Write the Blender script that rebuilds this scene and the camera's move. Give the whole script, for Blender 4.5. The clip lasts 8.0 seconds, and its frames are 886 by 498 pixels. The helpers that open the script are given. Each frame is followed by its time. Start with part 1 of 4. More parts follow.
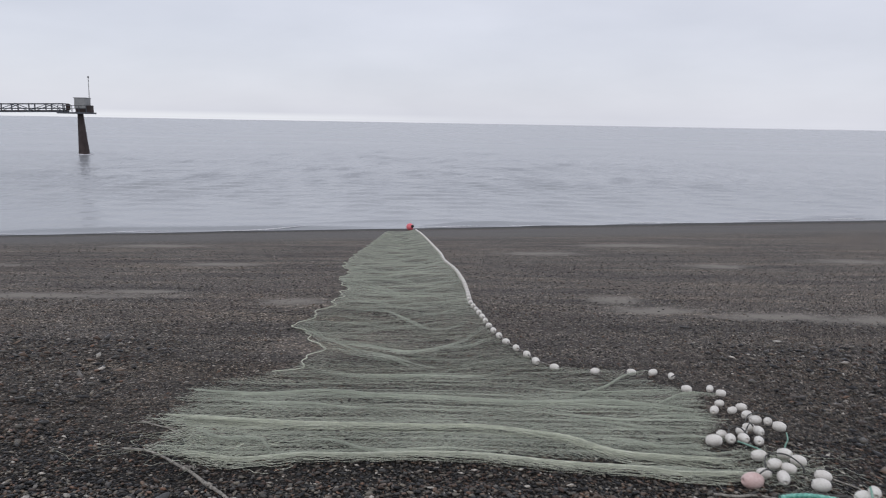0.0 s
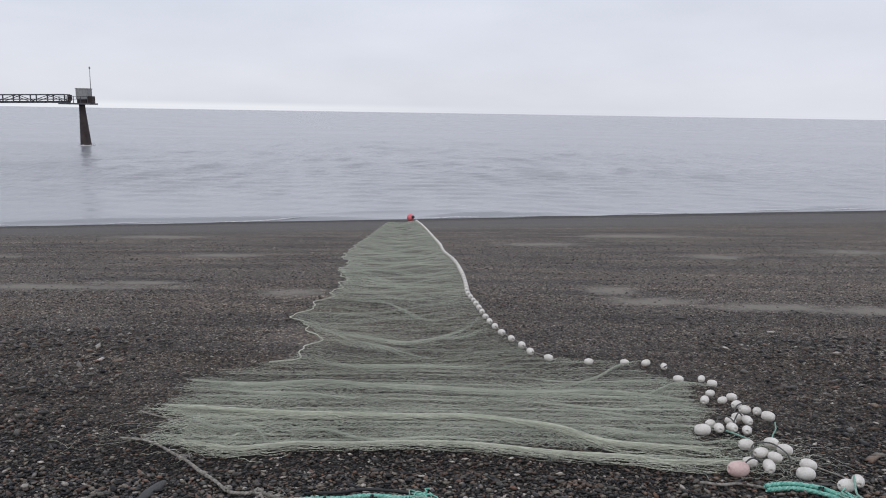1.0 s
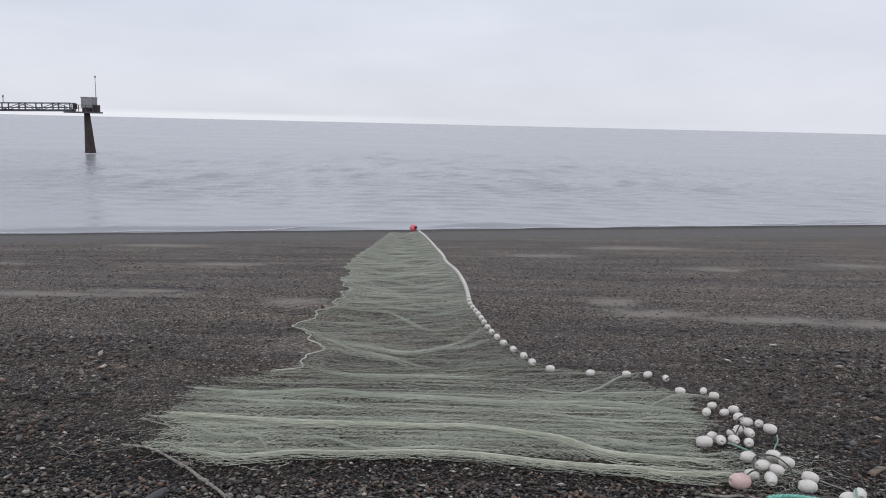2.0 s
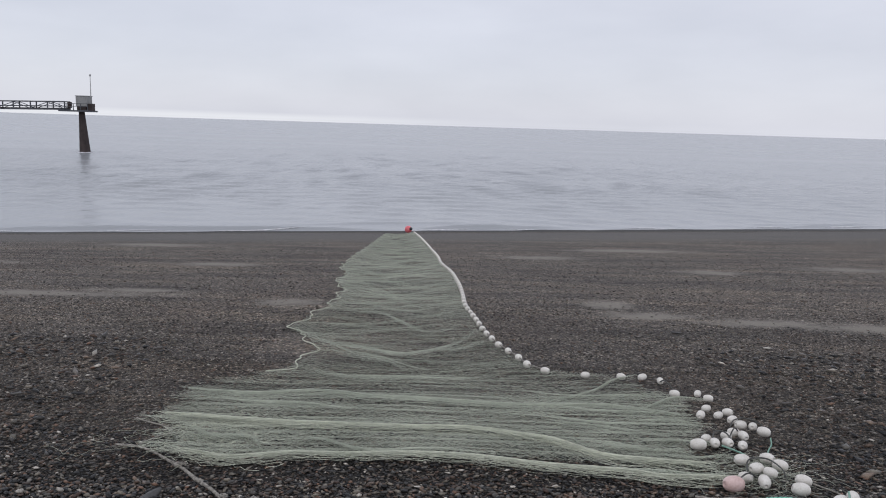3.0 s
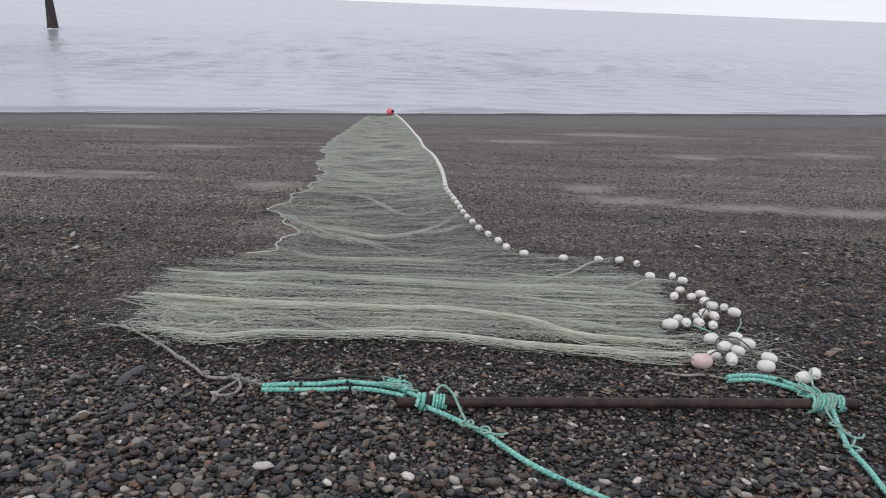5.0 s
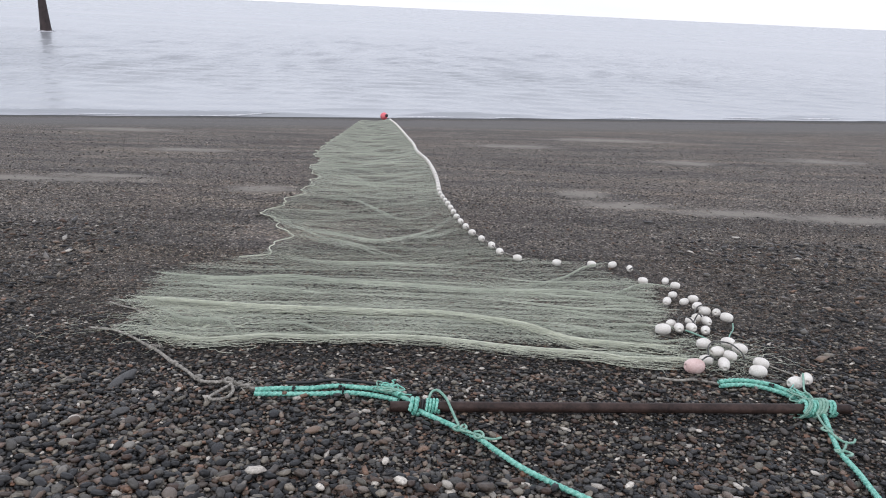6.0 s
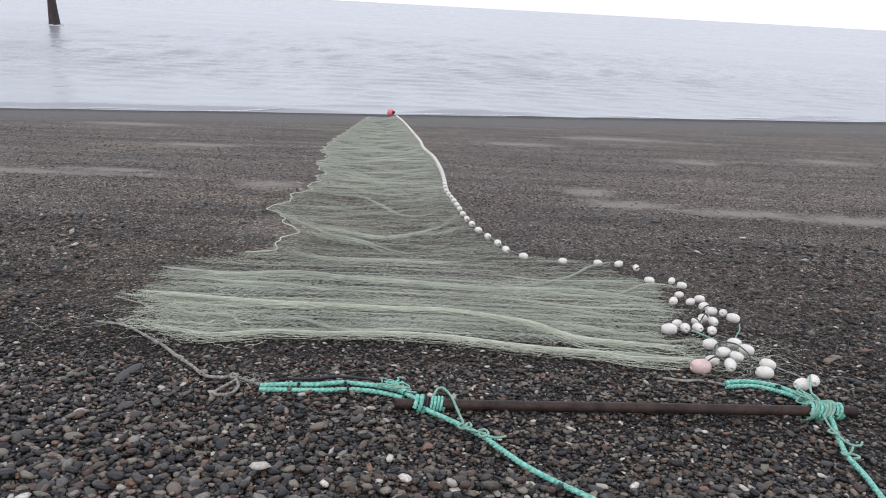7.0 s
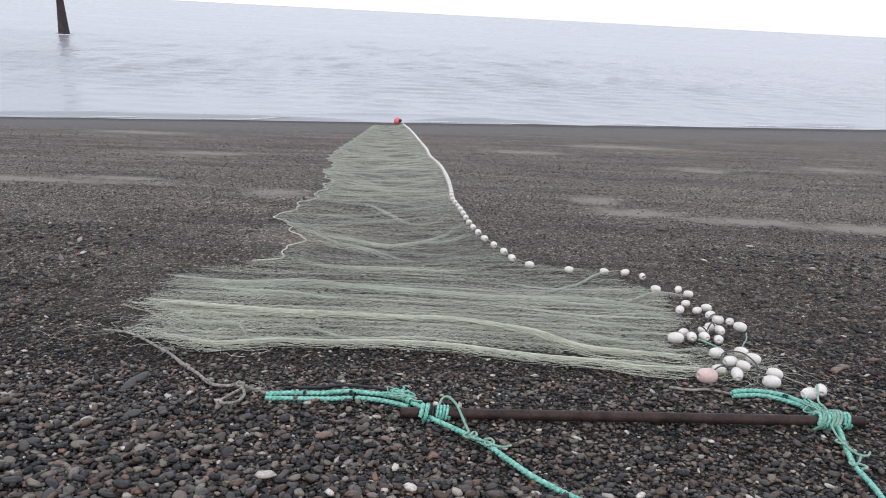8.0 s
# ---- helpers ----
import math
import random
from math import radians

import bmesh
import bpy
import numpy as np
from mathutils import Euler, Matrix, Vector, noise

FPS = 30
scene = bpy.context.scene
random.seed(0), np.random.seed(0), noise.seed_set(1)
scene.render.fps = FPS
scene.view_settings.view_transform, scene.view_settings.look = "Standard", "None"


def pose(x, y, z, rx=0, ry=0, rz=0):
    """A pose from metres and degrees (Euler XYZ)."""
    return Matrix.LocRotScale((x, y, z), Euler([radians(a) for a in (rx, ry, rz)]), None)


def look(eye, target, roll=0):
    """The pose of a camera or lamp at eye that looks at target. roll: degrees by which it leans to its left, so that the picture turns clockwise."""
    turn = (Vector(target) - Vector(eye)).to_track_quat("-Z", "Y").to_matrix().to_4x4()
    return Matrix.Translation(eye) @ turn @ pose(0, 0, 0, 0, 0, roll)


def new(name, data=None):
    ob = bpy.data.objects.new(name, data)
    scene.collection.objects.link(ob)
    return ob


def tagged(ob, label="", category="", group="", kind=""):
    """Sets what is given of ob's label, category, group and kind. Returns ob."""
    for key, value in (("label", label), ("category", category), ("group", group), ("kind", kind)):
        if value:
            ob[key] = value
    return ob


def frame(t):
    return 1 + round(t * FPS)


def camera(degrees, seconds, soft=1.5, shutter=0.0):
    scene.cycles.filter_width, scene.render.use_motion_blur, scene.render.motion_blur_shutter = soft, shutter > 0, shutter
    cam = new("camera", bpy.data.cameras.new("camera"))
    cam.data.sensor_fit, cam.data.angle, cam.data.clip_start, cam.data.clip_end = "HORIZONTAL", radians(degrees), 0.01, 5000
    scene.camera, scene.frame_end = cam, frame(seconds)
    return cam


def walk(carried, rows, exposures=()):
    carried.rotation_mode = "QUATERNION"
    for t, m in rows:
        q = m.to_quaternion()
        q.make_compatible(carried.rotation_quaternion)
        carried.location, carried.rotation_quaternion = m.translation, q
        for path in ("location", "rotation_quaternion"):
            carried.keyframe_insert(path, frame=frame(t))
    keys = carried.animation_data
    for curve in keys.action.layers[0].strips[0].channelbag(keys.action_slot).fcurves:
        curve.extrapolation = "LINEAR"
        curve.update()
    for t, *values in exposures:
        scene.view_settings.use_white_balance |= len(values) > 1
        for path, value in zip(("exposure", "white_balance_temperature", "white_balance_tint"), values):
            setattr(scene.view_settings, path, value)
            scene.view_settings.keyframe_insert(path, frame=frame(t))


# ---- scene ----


def aim(x, y, z, yaw, pitch, lean):
    return pose(x, y, z, 0, 0, yaw) @ pose(0, 0, 0, 90 + pitch) @ pose(0, 0, 0, 0, 0, lean)


cam = camera(59.5, 8.0, soft=1.0, shutter=0.6)
PATH = [
    (0.0, aim(-0.063, 0.058, 3.940, -0.40, -9.27, 0.99)),
    (0.1, aim(-0.020, 0.010, 3.956, -0.06, -9.38, 0.52)),
    (0.2, aim(-0.004, -0.004, 3.959, 0.42, -9.42, 0.38)),
    (0.3, aim(-0.001, -0.006, 3.960, 0.56, -9.50, 0.14)),
    (0.5, aim(-0.001, -0.007, 3.960, 0.36, -9.70, 0.10)),
    (1.0, aim(0.001, -0.003, 3.965, -0.24, -9.99, 0.91)),
    (1.5, aim(0.002, -0.011, 3.958, -0.00, -9.43, 1.17)),
    (3.0, aim(-0.010, -0.024, 3.960, -0.43, -9.07, 1.77)),
    (3.5, aim(-0.010, -0.015, 3.953, -0.59, -9.75, 1.97)),
    (4.0, aim(0.004, -0.008, 3.945, -0.48, -13.94, 2.32)),
    (4.1, aim(0.008, -0.006, 3.944, -0.80, -14.56, 2.65)),
    (4.2, aim(0.012, -0.003, 3.943, -1.06, -15.34, 2.52)),
    (4.3, aim(0.014, -0.001, 3.942, -1.38, -16.36, 2.27)),
    (4.4, aim(0.016, 0.001, 3.941, -1.70, -17.24, 2.12)),
    (4.5, aim(0.017, 0.002, 3.941, -1.77, -17.67, 2.17)),
    (6.0, aim(0.015, -0.004, 3.943, -2.54, -17.20, 2.72)),
    (6.5, aim(0.010, 0.004, 3.942, -2.36, -17.40, 3.06)),
    (7.0, aim(0.010, 0.006, 3.941, -2.13, -17.42, 3.17)),
    (7.5, aim(0.012, 0.001, 3.948, -1.62, -17.07, 3.12)),
    (8.0, aim(0.015, 0.001, 3.948, -1.58, -16.87, 3.02)),
]
walk(cam, PATH, [(0.0, -0.12), (1.5, -0.05), (3.0, -0.12), (3.5, -0.18), (4.0, -0.22), (4.5, -0.02), (6.0, 0.44), (7.0, 0.47), (8.0, 0.48)])

# ---- sky and light: a bright, even overcast over the sea ----
world = bpy.data.worlds.new("overcast")
scene.world = world
world.use_nodes = True
wn, wl = world.node_tree.nodes, world.node_tree.links
wn.clear()
w_out, w_bg = wn.new("ShaderNodeOutputWorld"), wn.new("ShaderNodeBackground")
w_co, w_map = wn.new("ShaderNodeTexCoord"), wn.new("ShaderNodeMapping")
w_map.inputs["Scale"].default_value = (1.6, 1.6, 5.0)
w_no = wn.new("ShaderNodeTexNoise")
w_no.inputs["Scale"].default_value, w_no.inputs["Detail"].default_value = 2.2, 5
w_ramp = wn.new("ShaderNodeValToRGB")
w_ramp.color_ramp.elements[0].position, w_ramp.color_ramp.elements[1].position = 0.3, 0.72
w_ramp.color_ramp.elements[0].color = (0.655, 0.672, 0.765, 1)
w_ramp.color_ramp.elements[1].color = (0.765, 0.78, 0.875, 1)
w_sky = wn.new("ShaderNodeTexSky")
w_sky.sky_type, w_sky.sun_disc = "NISHITA", False
w_sky.sun_elevation, w_sky.sun_rotation = radians(42), radians(150)
w_dim = wn.new("ShaderNodeMix")
w_dim.data_type, w_dim.inputs[0].default_value = "RGBA", 0.015
w_str = 0.96
wl.new(w_co.outputs["Generated"], w_map.inputs["Vector"])
wl.new(w_map.outputs["Vector"], w_no.inputs["Vector"])
wl.new(w_no.outputs[0], w_ramp.inputs["Fac"])
wl.new(w_ramp.outputs["Color"], w_dim.inputs[6])
wl.new(w_sky.outputs["Color"], w_dim.inputs[7])
# the cloud lifts to a pale gap low over the sea
w_sep, w_low = wn.new("ShaderNodeSeparateXYZ"), wn.new("ShaderNodeMapRange")
wl.new(w_co.outputs["Generated"], w_sep.inputs[0])
wl.new(w_sep.outputs["Z"], w_low.inputs["Value"])
w_low.inputs["From Min"].default_value, w_low.inputs["From Max"].default_value = 0.004, 0.0095
w_low.inputs["To Min"].default_value, w_low.inputs["To Max"].default_value = 1, 0
w_side = wn.new("ShaderNodeMapRange")
wl.new(w_sep.outputs["X"], w_side.inputs["Value"])
w_side.inputs["From Min"].default_value, w_side.inputs["From Max"].default_value = -0.2, 0.05
w_side.inputs["To Min"].default_value, w_side.inputs["To Max"].default_value = 0.8, 0.12
w_mul = wn.new("ShaderNodeMath")
w_mul.operation = "MULTIPLY"
wl.new(w_low.outputs[0], w_mul.inputs[0])
wl.new(w_side.outputs[0], w_mul.inputs[1])
w_gap = wn.new("ShaderNodeMix")
w_gap.data_type = "RGBA"
w_gap.inputs[7].default_value = (0.93, 0.95, 1.0, 1)
wl.new(w_mul.outputs[0], w_gap.inputs[0])
wl.new(w_dim.outputs[2], w_gap.inputs[6])
wl.new(w_gap.outputs[2], w_bg.inputs["Color"])
w_bg.inputs["Strength"].default_value = w_str
wl.new(w_bg.outputs[0], w_out.inputs[0])

sun = new("sun", bpy.data.lights.new("sun", "SUN"))
sun.data.energy, sun.data.angle, sun.data.color = 0.5, radians(35), (1.0, 0.97, 0.93)
sun.matrix_world = look((0, 0, 50), (14, 24, 20))


# ---- materials ----
def material(name, colour, rough=0.6, metal=0.0):
    m = bpy.data.materials.new(name)
    m.use_nodes = True
    b = m.node_tree.nodes["Principled BSDF"]
    b.inputs["Base Color"].default_value = (*colour, 1)
    b.inputs["Roughness"].default_value, b.inputs["Metallic"].default_value = rough, metal
    return m, m.node_tree.nodes, m.node_tree.links, b


def node(ns, kind, **values):
    n = ns.new(kind)
    for key, value in values.items():
        n.inputs[key.replace("_", " ")].default_value = value
    return n


def ramp(ns, *stops):
    n = ns.new("ShaderNodeValToRGB")
    e = n.color_ramp.elements
    while len(e) < len(stops):
        e.new(0.5)
    for el, (p, c) in zip(e, stops):
        el.position, el.color = p, (*c, 1)
    return n


def mixed(ns, ls, fac, a, b, how="MIX"):
    n = ns.new("ShaderNodeMix")
    n.data_type, n.blend_type = "RGBA", how
    for i, v in ((0, fac), (6, a), (7, b)):
        if isinstance(v, (int, float)):
            n.inputs[i].default_value = v
        elif isinstance(v, tuple):
            n.inputs[i].default_value = (*v, 1)
        else:
            ls.new(v, n.inputs[i])
    return n.outputs[2]


def maths(ns, ls, how, a, b=0.0):
    n = ns.new("ShaderNodeMath")
    n.operation = how
    for i, v in enumerate((a, b)):
        if isinstance(v, (int, float)):
            n.inputs[i].default_value = v
        else:
            ls.new(v, n.inputs[i])
    return n.outputs[0]


def grained(name, dark, light, scale, rough=0.7, bump=0.3, metal=0.0, fine=6.0, depth=0.004):
    """A surface of two tones in two scales of noise, with fine relief."""
    m, ns, ls, b = material(name, light, rough, metal)
    co = ns.new("ShaderNodeTexCoord")
    n1, n2 = node(ns, "ShaderNodeTexNoise", Scale=scale, Detail=4), node(ns, "ShaderNodeTexNoise", Scale=scale * fine, Detail=3)
    for n in (n1, n2):
        ls.new(co.outputs["Object"], n.inputs["Vector"])
    s = maths(ns, ls, "MULTIPLY_ADD", n1.outputs[0], 0.6)
    s.node.inputs[2].default_value = 0.0
    f = maths(ns, ls, "ADD", s, maths(ns, ls, "MULTIPLY", n2.outputs[0], 0.4))
    r = ramp(ns, (0.36, dark), (0.64, light))
    ls.new(f, r.inputs[0])
    ls.new(r.outputs[0], b.inputs["Base Color"])
    bp = node(ns, "ShaderNodeBump", Strength=bump, Distance=depth)
    ls.new(n2.outputs[0], bp.inputs["Height"])
    ls.new(bp.outputs[0], b.inputs["Normal"])
    return m


def pebble_material(name, gain, gloss, smooth_to, rough_to, even):
    """Stones of many colours; even: how far they draw together in tone, as fine dusty gravel does."""
    m, ns, ls, b = material(name, (0.1, 0.1, 0.1), 0.42)
    geo, info = ns.new("ShaderNodeNewGeometry"), ns.new("ShaderNodeObjectInfo")
    f = maths(ns, ls, "FRACT", maths(ns, ls, "ADD", geo.outputs["Random Per Island"], info.outputs["Random"]))
    r = ramp(ns, (0.0, (0.008, 0.008, 0.008)), (0.32, (0.024, 0.024, 0.025)), (0.44, (0.070, 0.066, 0.060)),
             (0.52, (0.048, 0.030, 0.023)), (0.62, (0.105, 0.074, 0.054)), (0.70, (0.052, 0.050, 0.047)), (0.79, (0.12, 0.108, 0.088)),
             (0.87, (0.19, 0.166, 0.132)), (0.925, (0.155, 0.086, 0.056)), (0.965, (0.14, 0.13, 0.115)), (0.998, (0.50, 0.46, 0.40)))
    b.inputs["Specular IOR Level"].default_value = gloss
    ls.new(f, r.inputs[0])
    co = ns.new("ShaderNodeTexCoord")
    n = node(ns, "ShaderNodeTexNoise", Scale=90, Detail=5)
    ls.new(co.outputs["Object"], n.inputs["Vector"])
    g = ramp(ns, (0.3, (0.68 * gain,) * 3), (0.7, (1.3 * gain,) * 3))
    ls.new(n.outputs[0], g.inputs[0])
    stone = mixed(ns, ls, even, r.outputs[0], (0.066, 0.060, 0.053))
    ls.new(mixed(ns, ls, 1.0, stone, g.outputs[0], "MULTIPLY"), b.inputs["Base Color"])
    rr = node(ns, "ShaderNodeMapRange", To_Min=smooth_to, To_Max=rough_to)
    ls.new(n.outputs[0], rr.inputs["Value"])
    ls.new(rr.outputs[0], b.inputs["Roughness"])
    bp = node(ns, "ShaderNodeBump", Strength=0.5, Distance=0.003)
    ls.new(n.outputs[0], bp.inputs["Height"])
    ls.new(bp.outputs[0], b.inputs["Normal"])
    return m


# bare sand left between the gravel: middle, half width, half depth
SAND_PATCHES = [(-5.9, 11.15, 2.1, 0.30), (-4.6, 11.65, 0.8, 0.2), (-2.1, 10.75, 0.45, 0.40), (2.55, 11.2, 0.45, 0.40), (2.95, 10.25, 0.7, 0.34),
                (4.3, 9.85, 0.9, 0.3), (5.8, 9.65, 1.3, 0.34), (-4.5, 15.7, 0.9, 0.4), (-9.2, 15.4, 1.0, 0.35), (5.75, 15.9, 0.8, 0.4),
                (9.2, 17.0, 1.2, 0.5), (2.4, 18.5, 1.1, 0.5), (5.2, 21.0, 1.8, 0.6), (-7.5, 20.5, 1.6, 0.6), (10.5, 13.2, 1.0, 0.35)]
BARE = SAND_PATCHES + [(-1.05, 7.85, 0.55, 0.62)]


def beach_material():
    m, ns, ls, b = material("beach_gravel_and_sand", (0.08, 0.08, 0.08), 0.75)
    b.inputs["Specular IOR Level"].default_value = 0.25
    co = ns.new("ShaderNodeTexCoord")
    at = co.outputs["Object"]
    cell = node(ns, "ShaderNodeTexVoronoi", Scale=62)
    cell2 = node(ns, "ShaderNodeTexVoronoi", Scale=24)
    for c in (cell, cell2):
        ls.new(at, c.inputs["Vector"])
    tone = ramp(ns, (0.0, (0.036, 0.034, 0.032)), (0.45, (0.092, 0.085, 0.078)), (0.7, (0.132, 0.112, 0.094)), (0.88, (0.20, 0.18, 0.157)), (0.97, (0.42, 0.39, 0.35)))
    sep = ns.new("ShaderNodeSeparateColor")
    ls.new(cell.outputs["Color"], sep.inputs[0])
    ls.new(sep.outputs[0], tone.inputs[0])
    tone2 = ramp(ns, (0.1, (0.55, 0.55, 0.56)), (0.6, (1.0, 0.98, 0.95)), (0.95, (1.35, 1.28, 1.2)))
    sep2 = ns.new("ShaderNodeSeparateColor")
    ls.new(cell2.outputs["Color"], sep2.inputs[0])
    ls.new(sep2.outputs[1], tone2.inputs[0])
    gravel = mixed(ns, ls, 0.7, tone.outputs[0], tone2.outputs[0], "MULTIPLY")
    # long drifts along the shore
    turn = node(ns, "ShaderNodeMapping", Rotation=(0, 0, radians(-14)), Scale=(0.3, 1.9, 1))
    ls.new(at, turn.inputs["Vector"])
    drift = node(ns, "ShaderNodeTexNoise", Scale=1.0, Detail=5, Roughness=0.62)
    ls.new(turn.outputs[0], drift.inputs["Vector"])
    dr = ramp(ns, (0.36, (0.62, 0.62, 0.63)), (0.5, (0.96, 0.95, 0.94)), (0.58, (1.08, 1.04, 0.99)), (0.68, (1.45, 1.37, 1.25)))
    ls.new(drift.outputs[0], dr.inputs[0])
    gravel = mixed(ns, ls, 1.0, gravel, dr.outputs[0], "MULTIPLY")
    rust = node(ns, "ShaderNodeTexNoise", Scale=0.55, Detail=4)
    ls.new(at, rust.inputs["Vector"])
    rs = ramp(ns, (0.48, (0, 0, 0)), (0.7, (1, 1, 1)))
    ls.new(rust.outputs[0], rs.inputs[0])
    gravel = mixed(ns, ls, maths(ns, ls, "MULTIPLY", rs.outputs[0], 0.2), gravel, (0.125, 0.088, 0.066))
    # sand
    fine = node(ns, "ShaderNodeTexNoise", Scale=260, Detail=3)
    ls.new(at, fine.inputs["Vector"])
    sand_tone = ramp(ns, (0.3, (0.165, 0.15, 0.127)), (0.7, (0.255, 0.233, 0.198)))
    ls.new(fine.outputs[0], sand_tone.inputs[0])
    edge = node(ns, "ShaderNodeTexNoise", Scale=2.6, Detail=6, Roughness=0.7)
    ls.new(at, edge.inputs["Vector"])
    total = None
    for x, y, a, d in SAND_PATCHES:
        mp = node(ns, "ShaderNodeMapping", Location=(-x / a, -y / d, 0), Scale=(1 / a, 1 / d, 0))
        ls.new(at, mp.inputs["Vector"])
        ln = ns.new("ShaderNodeVectorMath")
        ln.operation = "LENGTH"
        ls.new(mp.outputs[0], ln.inputs[0])
        v = maths(ns, ls, "SUBTRACT", 1.25, ln.outputs["Value"])
        total = v if total is None else maths(ns, ls, "MAXIMUM", total, v)
    e = maths(ns, ls, "ADD", total, maths(ns, ls, "MULTIPLY", maths(ns, ls, "SUBTRACT", edge.outputs[0], 0.5), 2.4))
    er = ramp(ns, (0.1, (0, 0, 0)), (0.9, (1, 1, 1)))
    ls.new(e, er.inputs[0])
    patch = maths(ns, ls, "MULTIPLY", er.outputs[0], 0.9)
    col = mixed(ns, ls, patch, gravel, sand_tone.outputs[0])
    # the coarse bank in front is damp; darkened further for shade in the pebble gaps
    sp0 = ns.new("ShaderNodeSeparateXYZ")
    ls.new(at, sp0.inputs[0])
    damp_gap_shade = node(ns, "ShaderNodeMapRange", From_Min=4.8, From_Max=5.7, To_Min=0.25, To_Max=1.1)
    ls.new(maths(ns, ls, "ADD", sp0.outputs["Y"], edge.outputs[0]), damp_gap_shade.inputs["Value"])
    col = mixed(ns, ls, 1.0, col, damp_gap_shade.outputs[0], "MULTIPLY")
    # the strip that the last waves have wetted
    sp = ns.new("ShaderNodeSeparateXYZ")
    ls.new(at, sp.inputs[0])
    wet = node(ns, "ShaderNodeMapRange", From_Min=0.06, From_Max=0.13, To_Min=1.0, To_Max=0.0)
    ls.new(sp.outputs["Z"], wet.inputs["Value"])
    band = ramp(ns, (0.10, (0, 0, 0)), (0.15, (1, 1, 1)), (0.34, (1, 1, 1)), (0.5, (0, 0, 0)))
    ls.new(maths(ns, ls, "ADD", sp.outputs["Z"], maths(ns, ls, "MULTIPLY", maths(ns, ls, "SUBTRACT", drift.outputs[0], 0.5), 0.25)), band.inputs[0])
    col = mixed(ns, ls, maths(ns, ls, "MULTIPLY", band.outputs[0], 0.75), col, (0.135, 0.131, 0.125))
    col = mixed(ns, ls, maths(ns, ls, "MULTIPLY", wet.outputs[0], 0.9), col, (0.022, 0.021, 0.021))
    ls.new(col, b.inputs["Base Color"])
    rg = node(ns, "ShaderNodeMapRange", To_Min=0.78, To_Max=0.62)
    ls.new(wet.outputs[0], rg.inputs["Value"])
    ls.new(rg.outputs[0], b.inputs["Roughness"])
    hgt = maths(ns, ls, "MULTIPLY", cell.outputs["Distance"], maths(ns, ls, "SUBTRACT", 1.0, patch))
    bp = node(ns, "ShaderNodeBump", Strength=0.6, Distance=0.012)
    bp.invert = True
    ls.new(hgt, bp.inputs["Height"])
    ls.new(bp.outputs[0], b.inputs["Normal"])
    return m


def sea_material():
    m, ns, ls, b = material("silty_sea_water", (0.28, 0.28, 0.285), 0.22)
    b.inputs["IOR"].default_value = 1.33
    co = ns.new("ShaderNodeTexCoord")
    at = co.outputs["Object"]
    # short wavelets, broken into patches, over a slow swell; calmer by the shore
    chop, low = node(ns, "ShaderNodeMapping", Rotation=(0, 0, radians(-8)), Scale=(1.0, 0.62, 1)), node(ns, "ShaderNodeMapping", Rotation=(0, 0, radians(-12)), Scale=(0.6, 0.8, 1))
    for n in (chop, low):
        ls.new(at, n.inputs["Vector"])
    n1 = node(ns, "ShaderNodeTexNoise", Scale=1.0, Detail=2, Roughness=0.45)
    ls.new(chop.outputs[0], n1.inputs["Vector"])
    n2, n3 = node(ns, "ShaderNodeTexNoise", Scale=0.05, Detail=4), node(ns, "ShaderNodeTexNoise", Scale=0.7, Detail=5)
    for n in (n2, n3):
        ls.new(low.outputs[0], n.inputs["Vector"])
    crest = ramp(ns, (0.42, (0, 0, 0)), (0.82, (1, 1, 1)))
    ls.new(n1.outputs[0], crest.inputs[0])
    where = node(ns, "ShaderNodeMapRange", From_Min=0.34, From_Max=0.62, To_Min=0.35, To_Max=1.0)
    ls.new(n2.outputs[0], where.inputs["Value"])
    pos, calm = ns.new("ShaderNodeSeparateXYZ"), node(ns, "ShaderNodeMapRange", From_Min=28, From_Max=55, To_Min=0.12, To_Max=1.0)
    ls.new(at, pos.inputs[0])
    ls.new(pos.outputs["Y"], calm.inputs["Value"])
    tall = maths(ns, ls, "MULTIPLY", crest.outputs[0], maths(ns, ls, "MULTIPLY", where.outputs[0], calm.outputs[0]))
    height = maths(ns, ls, "ADD", tall, maths(ns, ls, "MULTIPLY", n3.outputs[0], 0.06))
    bp = node(ns, "ShaderNodeBump", Strength=1.0, Distance=0.17)
    ls.new(height, bp.inputs["Height"])
    ls.new(bp.outputs[0], b.inputs["Normal"])
    tone = ramp(ns, (0.35, (0.30, 0.315, 0.328)), (0.65, (0.37, 0.382, 0.395)))
    ls.new(n2.outputs[0], tone.inputs[0])
    ls.new(tone.outputs[0], b.inputs["Base Color"])
    return m


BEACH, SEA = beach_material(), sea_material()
PEBBLE, DRY_PEBBLE = pebble_material("damp_pebble", 1.27, 0.32, 0.22, 0.5, 0.0), pebble_material("dry_fine_gravel", 1.52, 0.2, 0.5, 0.75, 0.42)
TWINE = grained("net_twine", (0.455, 0.487, 0.395), (0.62, 0.652, 0.535), 1.4, 0.6, 0.1)
OLD_TWINE = grained("yellowed_twine", (0.54, 0.565, 0.45), (0.73, 0.75, 0.61), 3, 0.7, 0.1)
FOAM = grained("weathered_foam", (0.66, 0.62, 0.56), (0.85, 0.82, 0.76), 14, 0.55, 0.3)
PINK_FOAM = grained("pink_stained_foam", (0.62, 0.42, 0.38), (0.80, 0.62, 0.58), 16, 0.6, 0.35)
GREEN_ROPE = grained("green_rope_fibre", (0.06, 0.33, 0.25), (0.36, 0.74, 0.61), 60, 0.32, 0.6, fine=5)
